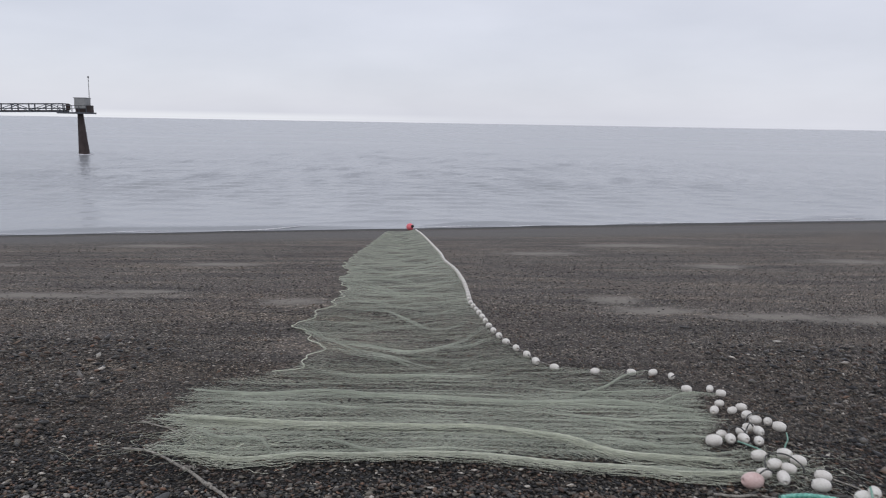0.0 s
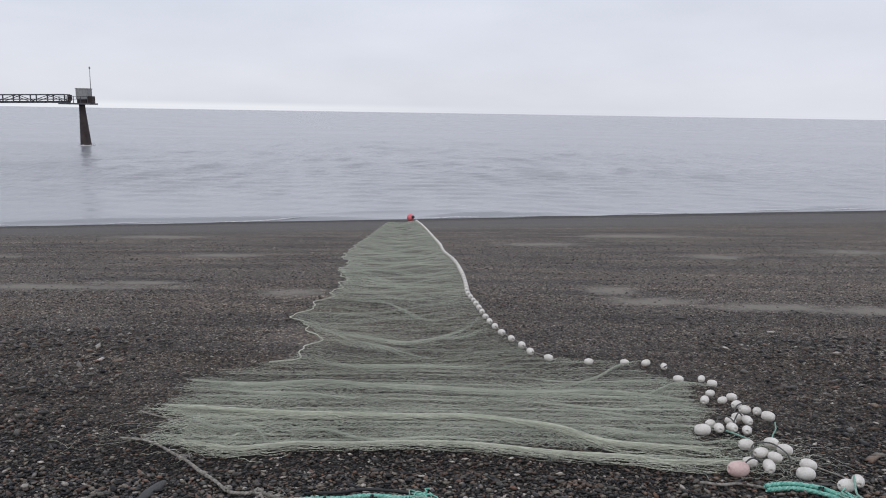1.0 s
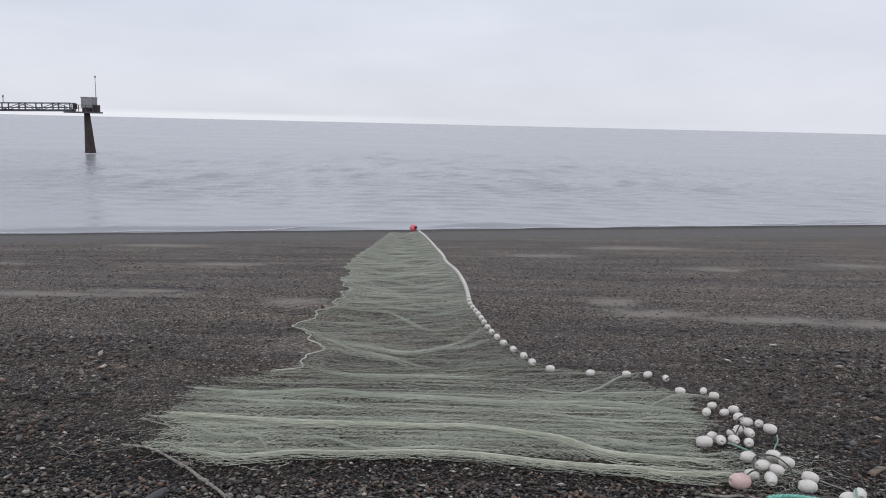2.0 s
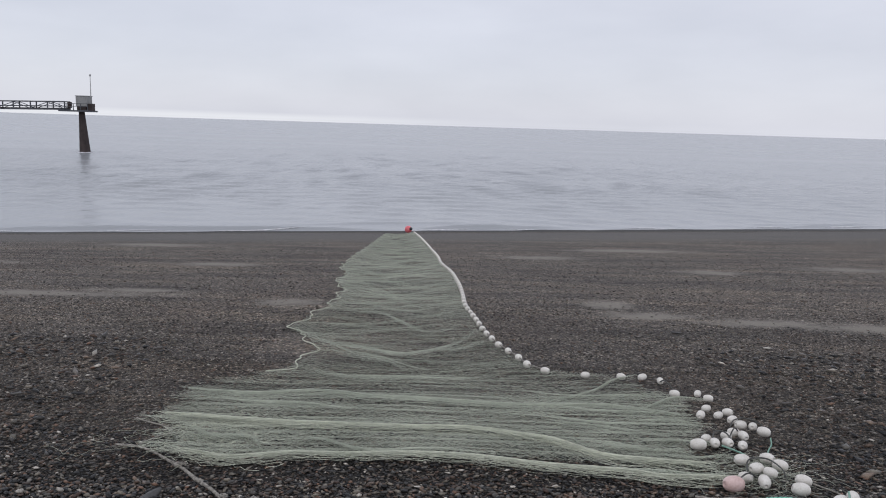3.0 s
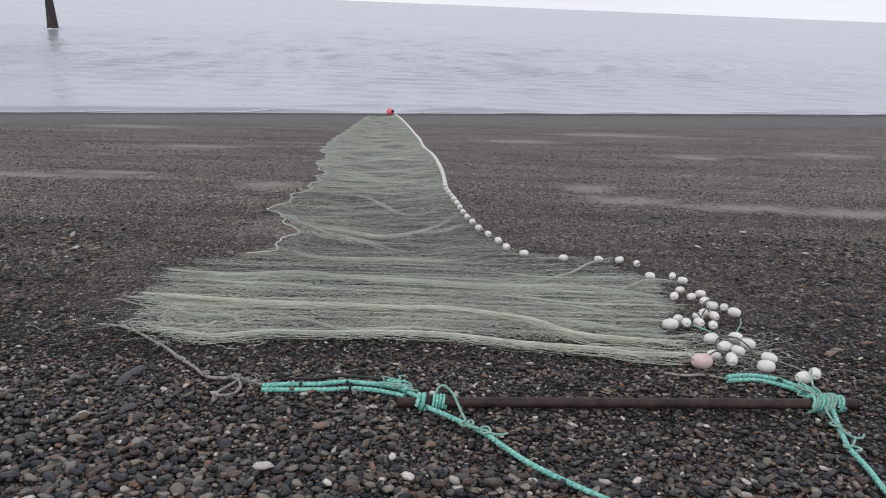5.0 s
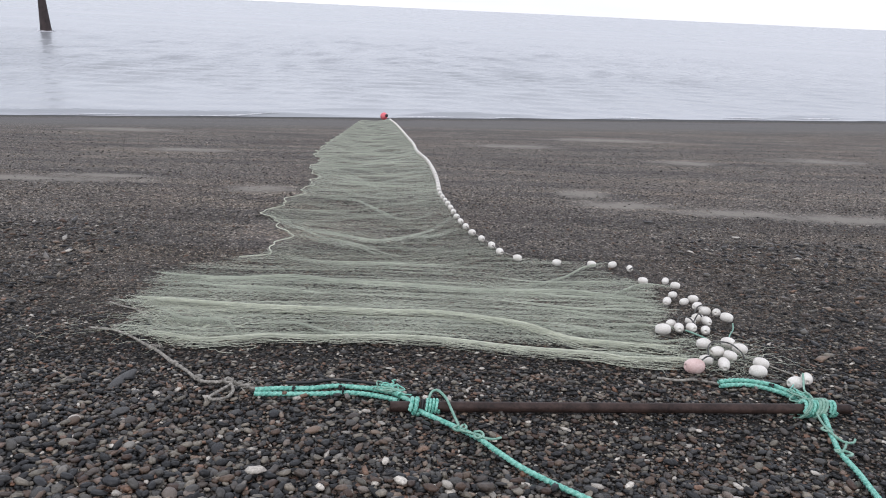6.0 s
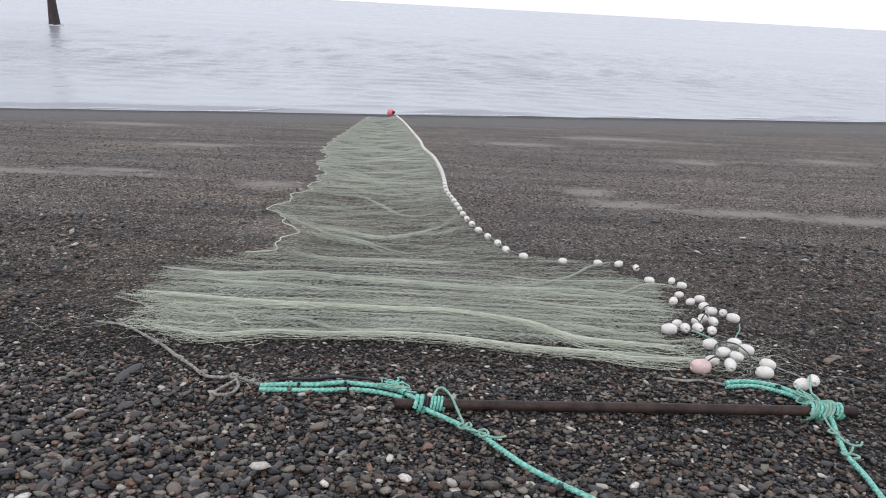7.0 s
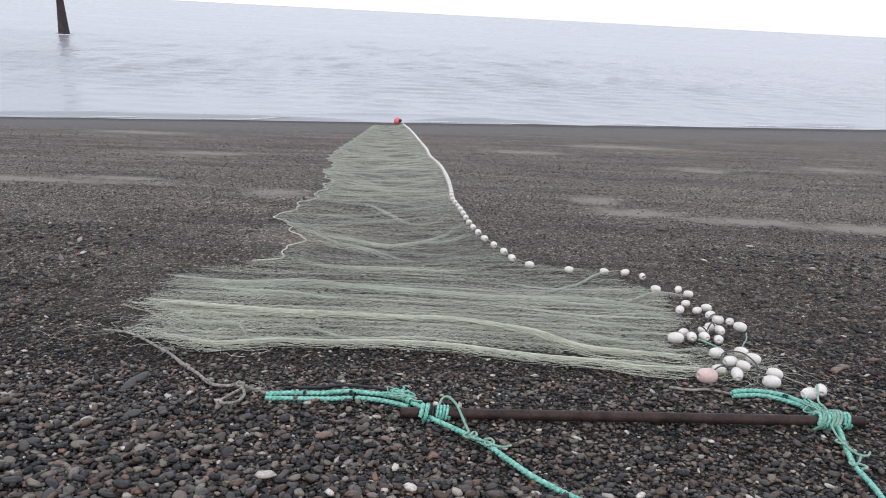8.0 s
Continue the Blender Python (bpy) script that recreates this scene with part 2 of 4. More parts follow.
PALE_ROPE = grained("faded_green_cord", (0.12, 0.29, 0.22), (0.34, 0.52, 0.42), 30, 0.6, 0.4)
GREY_ROPE = grained("weathered_grey_rope", (0.12, 0.110, 0.096), (0.46, 0.43, 0.375), 42, 0.8, 0.7, fine=8)
DARK_CORD = grained("dark_cord", (0.05, 0.05, 0.048), (0.13, 0.13, 0.12), 30, 0.8, 0.4)
BLACK_TAPE = grained("black_tape", (0.008, 0.008, 0.009), (0.02, 0.02, 0.022), 40, 0.5, 0.2)
RUST = grained("rusty_pipe", (0.02, 0.013, 0.011), (0.065, 0.04, 0.033), 12, 0.5, 0.5, 0.0)
BUOY_RED = grained("faded_red_vinyl", (0.80, 0.13, 0.16), (0.92, 0.28, 0.30), 6, 0.4, 0.1)
BUOY_BLACK = grained("black_rubber", (0.015, 0.015, 0.017), (0.04, 0.04, 0.042), 10, 0.5, 0.2)
PILE_STEEL = grained("dark_piling", (0.026, 0.019, 0.018), (0.075, 0.054, 0.052), 1.5, 0.8, 0.4)
TRUSS_STEEL = grained("truss_steel", (0.045, 0.05, 0.06), (0.10, 0.105, 0.12), 1.0, 0.6, 0.2)
RUST.node_tree.nodes["Principled BSDF"].inputs["Specular IOR Level"].default_value = 0.25
CABIN = grained("grey_cabin_panel", (0.26, 0.26, 0.26), (0.36, 0.36, 0.355), 1.2, 0.6, 0.2)


def stranded(m, low, high):
    """Each loose strand takes a tone of its own."""
    ns, ls = m.node_tree.nodes, m.node_tree.links
    p = ns["Principled BSDF"]
    was = p.inputs["Base Color"].links[0].from_socket
    geo, mr = ns.new("ShaderNodeNewGeometry"), node(ns, "ShaderNodeMapRange", To_Min=low, To_Max=high)
    ls.new(geo.outputs["Random Per Island"], mr.inputs["Value"])
    ls.new(mixed(ns, ls, 1.0, was, mr.outputs[0], "MULTIPLY"), p.inputs["Base Color"])


stranded(TWINE, 0.85, 1.25)
stranded(OLD_TWINE, 0.75, 1.3)


# ---- helpers of this scene ----
def mesh_of(name, verts, faces, mat, smooth=False):
    me = bpy.data.meshes.new(name)
    verts, faces = np.asarray(verts, np.float32), np.asarray(faces, np.int32)
    k = faces.shape[1]
    me.vertices.add(len(verts))
    me.vertices.foreach_set("co", verts.ravel())
    me.loops.add(faces.size)
    me.loops.foreach_set("vertex_index", faces.ravel())
    me.polygons.add(len(faces))
    me.polygons.foreach_set("loop_start", np.arange(0, faces.size, k, dtype=np.int32))
    me.polygons.foreach_set("use_smooth", np.full(len(faces), smooth))
    me.update(calc_edges=True)
    me.materials.append(mat)
    return me


def under(ob, parent):
    if parent is not None:
        ob.parent = parent
        ob.matrix_parent_inverse = parent.matrix_basis.inverted()
    return ob


def part(name, bm, mat, parent, label="", smooth=True):
    me = bpy.data.meshes.new(name)
    bm.normal_update()
    bm.to_mesh(me)
    bm.free()
    me.polygons.foreach_set("use_smooth", np.full(len(me.polygons), smooth))
    me.materials.append(mat)
    return tagged(under(new(name, me), parent), label)


def empty(name, m):
    ob = new(name)
    ob.empty_display_size = 0.1
    ob.matrix_basis = m
    return ob


def spline(pts, n):
    """n points at even steps on a smooth curve through pts."""
    p = np.asarray(pts, float)
    p = np.vstack([2 * p[0] - p[1], p, 2 * p[-1] - p[-2]])
    out = []
    for i in range(1, len(p) - 2):
        t = np.linspace(0, 1, 24, endpoint=False)[:, None]
        a, b, c, d = p[i - 1], p[i], p[i + 1], p[i + 2]
        out.append(0.5 * (2 * b + (c - a) * t + (2 * a - 5 * b + 4 * c - d) * t ** 2 + (3 * b - a - 3 * c + d) * t ** 3))
    q = np.vstack(out + [p[-2][None]])
    s = np.r_[0, np.cumsum(np.linalg.norm(np.diff(q, axis=0), axis=1))]
    u = np.linspace(0, s[-1], n)
    return np.stack([np.interp(u, s, q[:, k]) for k in range(p.shape[1])], 1)


def frames_along(c):
    t = np.gradient(c, axis=0)
    t /= np.linalg.norm(t, axis=1)[:, None] + 1e-9
    up = np.tile((0.0, 0.0, 1.0), (len(c), 1))
    up[np.abs(t[:, 2]) > 0.95] = (0, 1, 0)
    a = np.cross(t, up)
    a /= np.linalg.norm(a, axis=1)[:, None] + 1e-9
    return a, np.cross(a, t)


def carried_frames(c):
    """Frames carried along the line without a twist, for ropes that turn over."""
    t = np.gradient(c, axis=0)
    t /= np.linalg.norm(t, axis=1)[:, None] + 1e-9
    a = np.cross(t[0], (0.0, 0.0, 1.0) if abs(t[0, 2]) < 0.9 else (0.0, 1.0, 0.0))
    out = []
    for d in t:
        a = a - d * (a @ d)
        a = a / (np.linalg.norm(a) + 1e-9)
        out.append(a)
    a = np.array(out)
    return a, np.cross(a, t)


def tube(c, r, sides=8, carried=False):
    """Vertices and quads of a tube round the line c; r is one radius or one for each point."""
    a, b = carried_frames(c) if carried else frames_along(c)
    r = np.broadcast_to(np.asarray(r, float), (len(c),))
    w = np.linspace(0, 2 * math.pi, sides, endpoint=False)
    v = c[:, None] + r[:, None, None] * (a[:, None] * np.cos(w)[:, None] + b[:, None] * np.sin(w)[:, None])
    i, j = np.meshgrid(np.arange(len(c) - 1), np.arange(sides), indexing="ij")
    k = (j + 1) % sides
    f = np.stack([i * sides + j, i * sides + k, (i + 1) * sides + k, (i + 1) * sides + j], -1).reshape(-1, 4)
    return v.reshape(-1, 3), f


def joined(pieces):
    vs, fs, n = [], [], 0
    for v, f in pieces:
        vs.append(v)
        fs.append(f + n)
        n += len(v)
    return np.vstack(vs), np.vstack(fs)


def length(c):
    return float(np.linalg.norm(np.diff(c, axis=0), axis=1).sum())


def laid(name, pts, radius, mat, parent, label="", pitch=6.0, sides=15, step=None):
    """A rope of three strands laid together: one body whose three lobes turn along a smooth line through pts."""
    n = int(length(spline(pts, 60)) / (step or radius * 0.5)) + 4
    c = spline(pts, n)
    s = np.r_[0, np.cumsum(np.linalg.norm(np.diff(c, axis=0), axis=1))]
    v, f = tube(c, 1.0, sides, True)
    w = np.linspace(0, 2 * math.pi, sides, endpoint=False)
    lobes = radius * (0.64 + 0.39 * np.abs(np.cos(1.5 * (w[None] - (2 * math.pi * s / (pitch * radius))[:, None]))) ** 0.8)
    v = c[:, None] + (v.reshape(n, sides, 3) - c[:, None]) * lobes[..., None]
    ends = np.array([[k * sides // 4 for k in range(4)], [(n - 1) * sides + k * sides // 4 for k in (3, 2, 1, 0)]])
    return tagged(under(new(name, mesh_of(name, v.reshape(-1, 3), np.vstack([f, ends]), mat, True)), parent), label)


def cord(name, pts, radius, mat, parent, label="", sides=6, n=None):
    c = spline(pts, n or max(8, int(length(spline(pts, 60)) / (radius * 2.5))))
    return tagged(under(new(name, mesh_of(name, *tube(c, radius, sides, True), mat, True)), parent), label)


def ring_solid(profile, sides=16):
    """A solid of revolution about z: rows of (radius, height)."""
    bm = bmesh.new()
    rows = [[bm.verts.new((r * math.cos(2 * math.pi * k / sides), r * math.sin(2 * math.pi * k / sides), z)) for k in range(sides)] for r, z in profile]
    for p, q in zip(rows, rows[1:]):
        for k in range(sides):
            bm.faces.new((p[k], p[(k + 1) % sides], q[(k + 1) % sides], q[k]))
    bm.faces.new(rows[0][::-1])
    bm.faces.new(rows[-1])
    return bm


def box(bm, x0, y0, z0, x1, y1, z1, bevel=0.0):
    g = bmesh.ops.create_cube(bm, size=1, matrix=Matrix.LocRotScale(((x0 + x1) / 2, (y0 + y1) / 2, (z0 + z1) / 2), None, (x1 - x0, y1 - y0, z1 - z0)))
    if bevel:
        es = list({e for v in g["verts"] for e in v.link_edges})
        bmesh.ops.bevel(bm, geom=es, offset=bevel, segments=2, affect="EDGES", profile=0.5)
    return bm


def bar(bm, p, q, w):
    """A square bar from p to q."""
    p, q = Vector(p), Vector(q)
    m = Matrix.Translation((p + q) / 2) @ (q - p).to_track_quat("Z", "Y").to_matrix().to_4x4() @ Matrix.Diagonal((w, w, (q - p).length, 1))
    bmesh.ops.create_cube(bm, size=1, matrix=m)


# ---- ground: one sheet from the land behind down under the sea ----
def gz(x, y):
    """Height of the beach; the sea stands at 0."""
    x, y = np.asarray(x, float), np.asarray(y, float)
    shore = 29.2 + 0.25 * np.clip(x, -45, 60)
    z = 2.25 * (1 - np.clip(y, -9, 400) / shore)
    near = np.clip(1 - y / 26, 0, 1) * np.clip((y + 2) / 3, 0, 1)
    z = z + near * (0.012 * np.sin(1.3 * x + 0.7 * y + 1) * np.sin(0.9 * y - 0.4 * x) + 0.008 * np.sin(2.9 * x - 1.7 * y) * np.sin(2.3 * y + 0.8))
    return np.clip(z, -5.0, 3.2)


def sheet(xs, ys, height):
    x, y = np.meshgrid(xs, ys)
    v = np.stack([x, y, height(x, y)], -1).reshape(-1, 3)
    n = len(xs)
    i, j = np.meshgrid(np.arange(len(ys) - 1), np.arange(n - 1), indexing="ij")
    a = i * n + j
    return v, np.stack([a, a + 1, a + n + 1, a + n], -1).reshape(-1, 4)


xs = np.r_[-4800, -1500, -500, -200, -100, -60, np.linspace(-40, -8, 33), np.linspace(-7.8, 7.8, 105), np.linspace(8, 40, 33), 60, 100, 200, 500, 1500, 4800]
ys = np.r_[-4800, -1500, -400, -120, -40, -15, -9, -4, np.linspace(-1, 10, 91), np.linspace(10.3, 40, 100), 55, 80, 150, 400, 1500, 4900]
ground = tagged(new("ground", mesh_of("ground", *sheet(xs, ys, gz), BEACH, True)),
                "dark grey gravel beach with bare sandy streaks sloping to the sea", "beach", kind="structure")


def swell(x, y):
    fade = np.clip(1 - (y - 40) / 90, 0, 1) * np.clip(1 - np.abs(x) / 70, 0, 1)
    u = y - 0.25 * x
    h = 0.02 * np.sin(0.9 * u + np.sin(0.13 * x) * 2) + 0.02 * np.sin(3.1 * u + 1.6 * np.sin(0.21 * x) + 0.9 * np.sin(0.55 * x + 1))
    r = np.random.default_rng(7)
    for k in range(14):
        wl, way = r.uniform(0.7, 2.4), r.normal(0.15, 0.45)
        kx, ky, ph = 2 * math.pi / wl * math.sin(way), 2 * math.pi / wl * math.cos(way), r.uniform(0, 6.3)
        patch = 0.5 + 0.5 * np.sin(r.uniform(0.1, 0.4) * x + r.uniform(0.1, 0.3) * y + ph) * np.sin(r.uniform(0.05, 0.25) * y - r.uniform(0.1, 0.3) * x + 2 * ph)
        h = h + 0.019 * wl * patch ** 2 * np.sin(kx * x + ky * y + ph)
    lap = np.exp(-((u - 29.75 - 0.25 * np.sin(0.4 * x)) / 0.22) ** 2) * np.clip(0.08 + 0.08 * np.sin(0.5 * x + 1.5 * np.sin(0.31 * x)), 0, 1)
    lap += np.exp(-((u - 31.2 - 0.4 * np.sin(0.23 * x + 1)) / 0.3) ** 2) * np.clip(0.06 * np.sin(0.33 * x + 2), 0, 1)
    return fade * (h * np.clip((u - 27) / 22, 0.3, 1) + lap)


sx = np.r_[-4800, -1500, -500, -200, -100, np.linspace(-70, -26, 45), np.linspace(-25.7, 25.7, 150), np.linspace(26, 70, 45), 100, 200, 500, 1500, 4800]
sy = np.r_[6, 14, np.linspace(24, 52, 200), np.linspace(52.4, 130, 110), 170, 260, 500, 1000, 2000, 3200, 4900]
sea = tagged(new("water", mesh_of("water", *sheet(sx, sy, swell), SEA, True)), "calm pale grey silty sea under an overcast sky", "sea", kind="structure")


# ---- the gill net, laid out from the water's edge and heaped in folds up the beach ----
# foot edge and float edge, from the sea towards the land
NET_FOOT = [(-1.80, 26.6), (-1.90, 20.06), (-1.96, 18.08), (-1.95, 15.42), (-1.67, 14.25), (-1.74, 13.21), (-1.48, 12.06), (-1.49, 10.39), (-1.64, 9.22), (-1.72, 8.80),
            (-1.38, 8.16), (-1.22, 7.56), (-1.33, 6.80), (-1.50, 6.58), (-1.79, 6.30), (-2.06, 5.89), (-1.92, 5.50), (-2.09, 5.21), (-1.73, 5.02), (-1.89, 4.65), (-1.53, 4.42)]
NET_FLOAT = [(-0.87, 27.55), (-0.19, 20.3), (0.01, 17.8), (0.11, 16.2), (0.27, 14.75), (0.36, 13.1), (0.38, 11.6), (0.40, 10.5), (0.47, 9.6), (0.53, 8.85),
             (0.63, 8.05), (0.76, 7.50), (0.89, 7.12), (1.07, 6.86), (1.64, 6.75), (1.95, 6.23), (2.08, 5.90), (2.01, 5.55), (1.94, 5.18), (1.70, 4.82), (1.69, 4.21)]
net = tagged(empty("fishing_net", pose(0, 6, float(gz(0, 6)))), "pale green gill net with white floats spread over gravel", "fishing net")

rows_n = 1200
foot = np.asarray(NET_FOOT)
flo = np.asarray(NET_FLOAT)
# both edges share one parameter, so that threads run from foot to float
par = np.r_[0, np.cumsum(0.5 * (np.linalg.norm(np.diff(foot, axis=0), axis=1) + np.linalg.norm(np.diff(flo, axis=0), axis=1)))]
par /= par[-1]
grid = np.linspace(0, 1, rows_n)


def smooth_edge(p):
    c = np.stack([np.interp(grid, par, p[:, k]) for k in (0, 1)], 1)
    k = np.hanning(9)
    k /= k.sum()
    pad = np.vstack([np.repeat(c[:1], 4, 0), c, np.repeat(c[-1:], 4, 0)])
    return np.stack([np.convolve(pad[:, j], k, "valid") for j in (0, 1)], 1)


foot_c, flo_c = smooth_edge(foot), smooth_edge(flo)


def wob(*terms):
    """A fixed sum of sines of (k, l, phase, size)."""
    return lambda a, b: sum(w * np.sin(k * a + l * b + p) for k, l, p, w in terms)


FOLD = wob((9, 2.0, 0.3, 0.5), (17, -3.1, 1.2, 0.35), (31, 4.3, 2.0, 0.25), (53, -2.4, 0.7, 0.2), (83, 5.0, 2.2, 0.15))
rng = np.random.default_rng(4)


def net_at(s, v):
    """A point of the webbing: s from sea to land, v from foot to floats."""
    f = np.stack([np.interp(s, grid, foot_c[:, k]) for k in (0, 1)], -1)
    g = np.stack([np.interp(s, grid, flo_c[:, k]) for k in (0, 1)], -1)
    p = f + (g - f) * v[..., None]
    far = np.clip((p[..., 1] - 5.0) / 10, 0, 1)
    sag = np.sin(math.pi * v)
    p[..., 1] += sag * (-0.10 - 0.55 * far + 0.22 * FOLD(s * 6, v * 2.5) * (0.25 + far * 1.6))
    p[..., 1] += sag * 0.20 * np.clip((5.0 - p[..., 1]) / 0.7, 0, 1)
    return p


def webbing(name, s_values, steps, radius, knot, mat, lift, slack, ragged, wander, label=""):
    """Threads from foot to float that zigzag from knot to knot and cross their neighbours in small diamonds."""
    pieces_v, pieces_f, base = [], [], 0
    s_values = np.sort(s_values)
    k = np.arange(steps)
    for i, s in enumerate(s_values):
        v = np.linspace(rng.uniform(-0.3, 1) * ragged, 1 - rng.uniform(0, 0.5) * ragged, steps) + rng.normal(0, 0.3 / steps, steps)
        tri = np.abs((k / knot + (i % 2) + rng.normal(0, 0.25)) % 2 - 1) * 2 - 1
        p = net_at(np.clip(np.full(steps, s), 0, 1), v)
        p[:, 1] += slack * (tri * rng.uniform(0.5, 1.3, steps) + 0.6 * np.convolve(rng.normal(0, 1, steps + 6), np.ones(7) / 2.6, "valid"))
        p[:, 0] += rng.normal(0, 0.15, steps) * slack
        drift = sum(rng.normal() * np.sin(math.pi * n * v + rng.uniform(0, 6)) / n for n in (1, 2, 3, 5))
        p[:, 1] += wander * drift * np.sin(math.pi * np.clip(v, 0, 1)) ** 0.5
        h = lift * (0.4 + 0.6 * np.sin(FOLD(p[:, 1] * 2.2, p[:, 0] * 0.4) * 4)) + rng.uniform(0, 0.5, steps) * 0.012
        q = np.column_stack([p, gz(p[:, 0], p[:, 1]) + 0.022 + np.maximum(h, 0)])
        tv, tf = tube(q, radius, 3)
        pieces_v.append(tv)
        pieces_f.append(tf + base)
        base += len(tv)
    ob = new(name, mesh_of(name, np.vstack(pieces_v), np.vstack(pieces_f), mat, True))
    return tagged(under(ob, net), label, kind="stuff")


def bunched(a, b, n, strength, k):
    """n values from a to b, drawn together into folds."""
    u = np.linspace(0, 1, n)
    u = u + strength / k * np.sin(2 * math.pi * k * u + 1.1 * np.sin(9 * u)) / (2 * math.pi) * 2
    u = u + 0.5 * strength / (2.7 * k) * np.sin(2 * math.pi * 2.7 * k * u + 2) / (2 * math.pi) * 2
    return a + (b - a) * np.clip(u + rng.normal(0, 0.3 / n, n), 0, 1)


S_BEND = float(par[13])
webbing("webbing", bunched(0.0, par[7], 1350, 0.07, 19), 34, 0.00082, 1, TWINE, 0.012, 0.05, 0.012, 0.03)
webbing("webbing", bunched(par[7], S_BEND, 170, 0.10, 7), 80, 0.00080, 1, TWINE, 0.008, 0.05, 0.015, 0.035)
webbing("webbing", bunched(S_BEND, par[15], 62, 0.10, 3), 104, 0.00066, 1, TWINE, 0.014, 0.030, 0.055, 0.05)
webbing("webbing", bunched(par[15], 0.992, 290, 0.18, 6), 104, 0.00068, 1, TWINE, 0.014, 0.030, 0.055, 0.05)


def lengthwise(s0, s1, count, steps, radius, ends):
    """The meshes' other threads, which run along the net from sea to land."""
    pieces = []
    for v0 in np.linspace(*ends, count):
        a, b = (s0 + (s1 - s0) * t for t in (rng.uniform(0, 0.25), rng.uniform(0.7, 1)))
        p = net_at(np.linspace(a, b, steps), np.clip(np.full(steps, v0) + 0.6 / count * rng.uniform(-1, 1, steps), 0, 1))
        pieces.append(tube(np.column_stack([p, gz(p[:, 0], p[:, 1]) + 0.022 + rng.uniform(0, 0.012, steps)]), radius, 3))
    tagged(under(new("webbing", mesh_of("webbing", *joined(pieces), TWINE, True)), net), kind="stuff")


lengthwise(0.0, par[11], 120, 150, 0.0008, (0.01, 0.99))
lengthwise(par[11], S_BEND, 110, 50, 0.0005, (0.02, 0.98))
lengthwise(par[14], 0.985, 210, 42, 0.0005, (0.03, 0.97))


def bundle(pts, count, width, radius, mat, lift=0.03, thick=False):
    """Threads gathered into one fold of the webbing, lying along pts."""
    pieces = []
    bend = [rng.uniform(2, 14, 3), rng.uniform(0, 6, 3), rng.normal(0, 0.35, 3) * min(width, 0.09)]
    for k in range(count):
        a, b = rng.uniform(0, 0.12) if thick else rng.uniform(0, 0.5), rng.uniform(0.88, 1) if thick else rng.uniform(0.5, 1)
        base = spline(pts, 100)
        t = np.clip(np.linspace(0, 1, 58), a, b)
        base = np.stack([np.interp(t, np.linspace(0, 1, 100), base[:, j]) for j in (0, 1)], 1)
        off = rng.normal(0, width) * (0.6 + 0.4 * np.sin(t * rng.uniform(3, 9) + rng.uniform(0, 6)))
        off = off * (1 + 1.2 * np.abs(2 * t - 1) ** 4)
        tri = rng.uniform(-1, 1, 58)
        off = off + tri * (0.012 + 0.25 * max(width - 0.06, 0)) * rng.uniform(0.4, 1.5, 58)
        p = base + np.column_stack([0 * off, off + sum(w * np.sin(f * t + o) for f, o, w in zip(*bend))])
        h = lift * np.exp(-(off / (width * 1.3)) ** 2) + rng.uniform(0, 0.012)
        tv, tf = tube(np.column_stack([p, gz(p[:, 0], p[:, 1]) + 0.018 + h]), radius, 3)
        pieces.append((tv, tf))
    ob = new("fold", mesh_of("fold", *joined(pieces), mat, True))
    return tagged(under(ob, net), "netting gathered into a thick pale fold", kind="stuff")


# the three thick folds of the heap
bundle([(-1.95, 5.19), (-1.43, 5.12), (-0.99, 5.06), (-0.53, 5.02), (-0.10, 4.98), (0.21, 4.98), (0.55, 4.89), (0.81, 4.79), (0.94, 4.66), (1.10, 4.54), (1.31, 4.49), (1.80, 4.40)], 135, 0.032, 0.0010, OLD_TWINE, 0.045, True)
bundle([(-2.04, 5.90), (-1.46, 5.83), (-0.94, 5.93), (-0.50, 5.76), (-0.12, 5.71), (0.22, 5.68), (0.61, 5.66), (1.22, 5.72), (1.50, 5.65), (1.93, 5.47)], 100, 0.045, 0.0009, TWINE, 0.03, True)
bundle([(-1.62, 4.52), (-1.34, 4.40), (-1.18, 4.37), (-0.87, 4.44), (-0.54, 4.43), (-0.10, 4.48), (0.28, 4.47), (0.66, 4.39), (0.97, 4.34), (1.19, 4.29), (1.32, 4.22), (1.62, 4.19), (1.80, 4.20)], 120, 0.028, 0.0010, OLD_TWINE, 0.04, True)

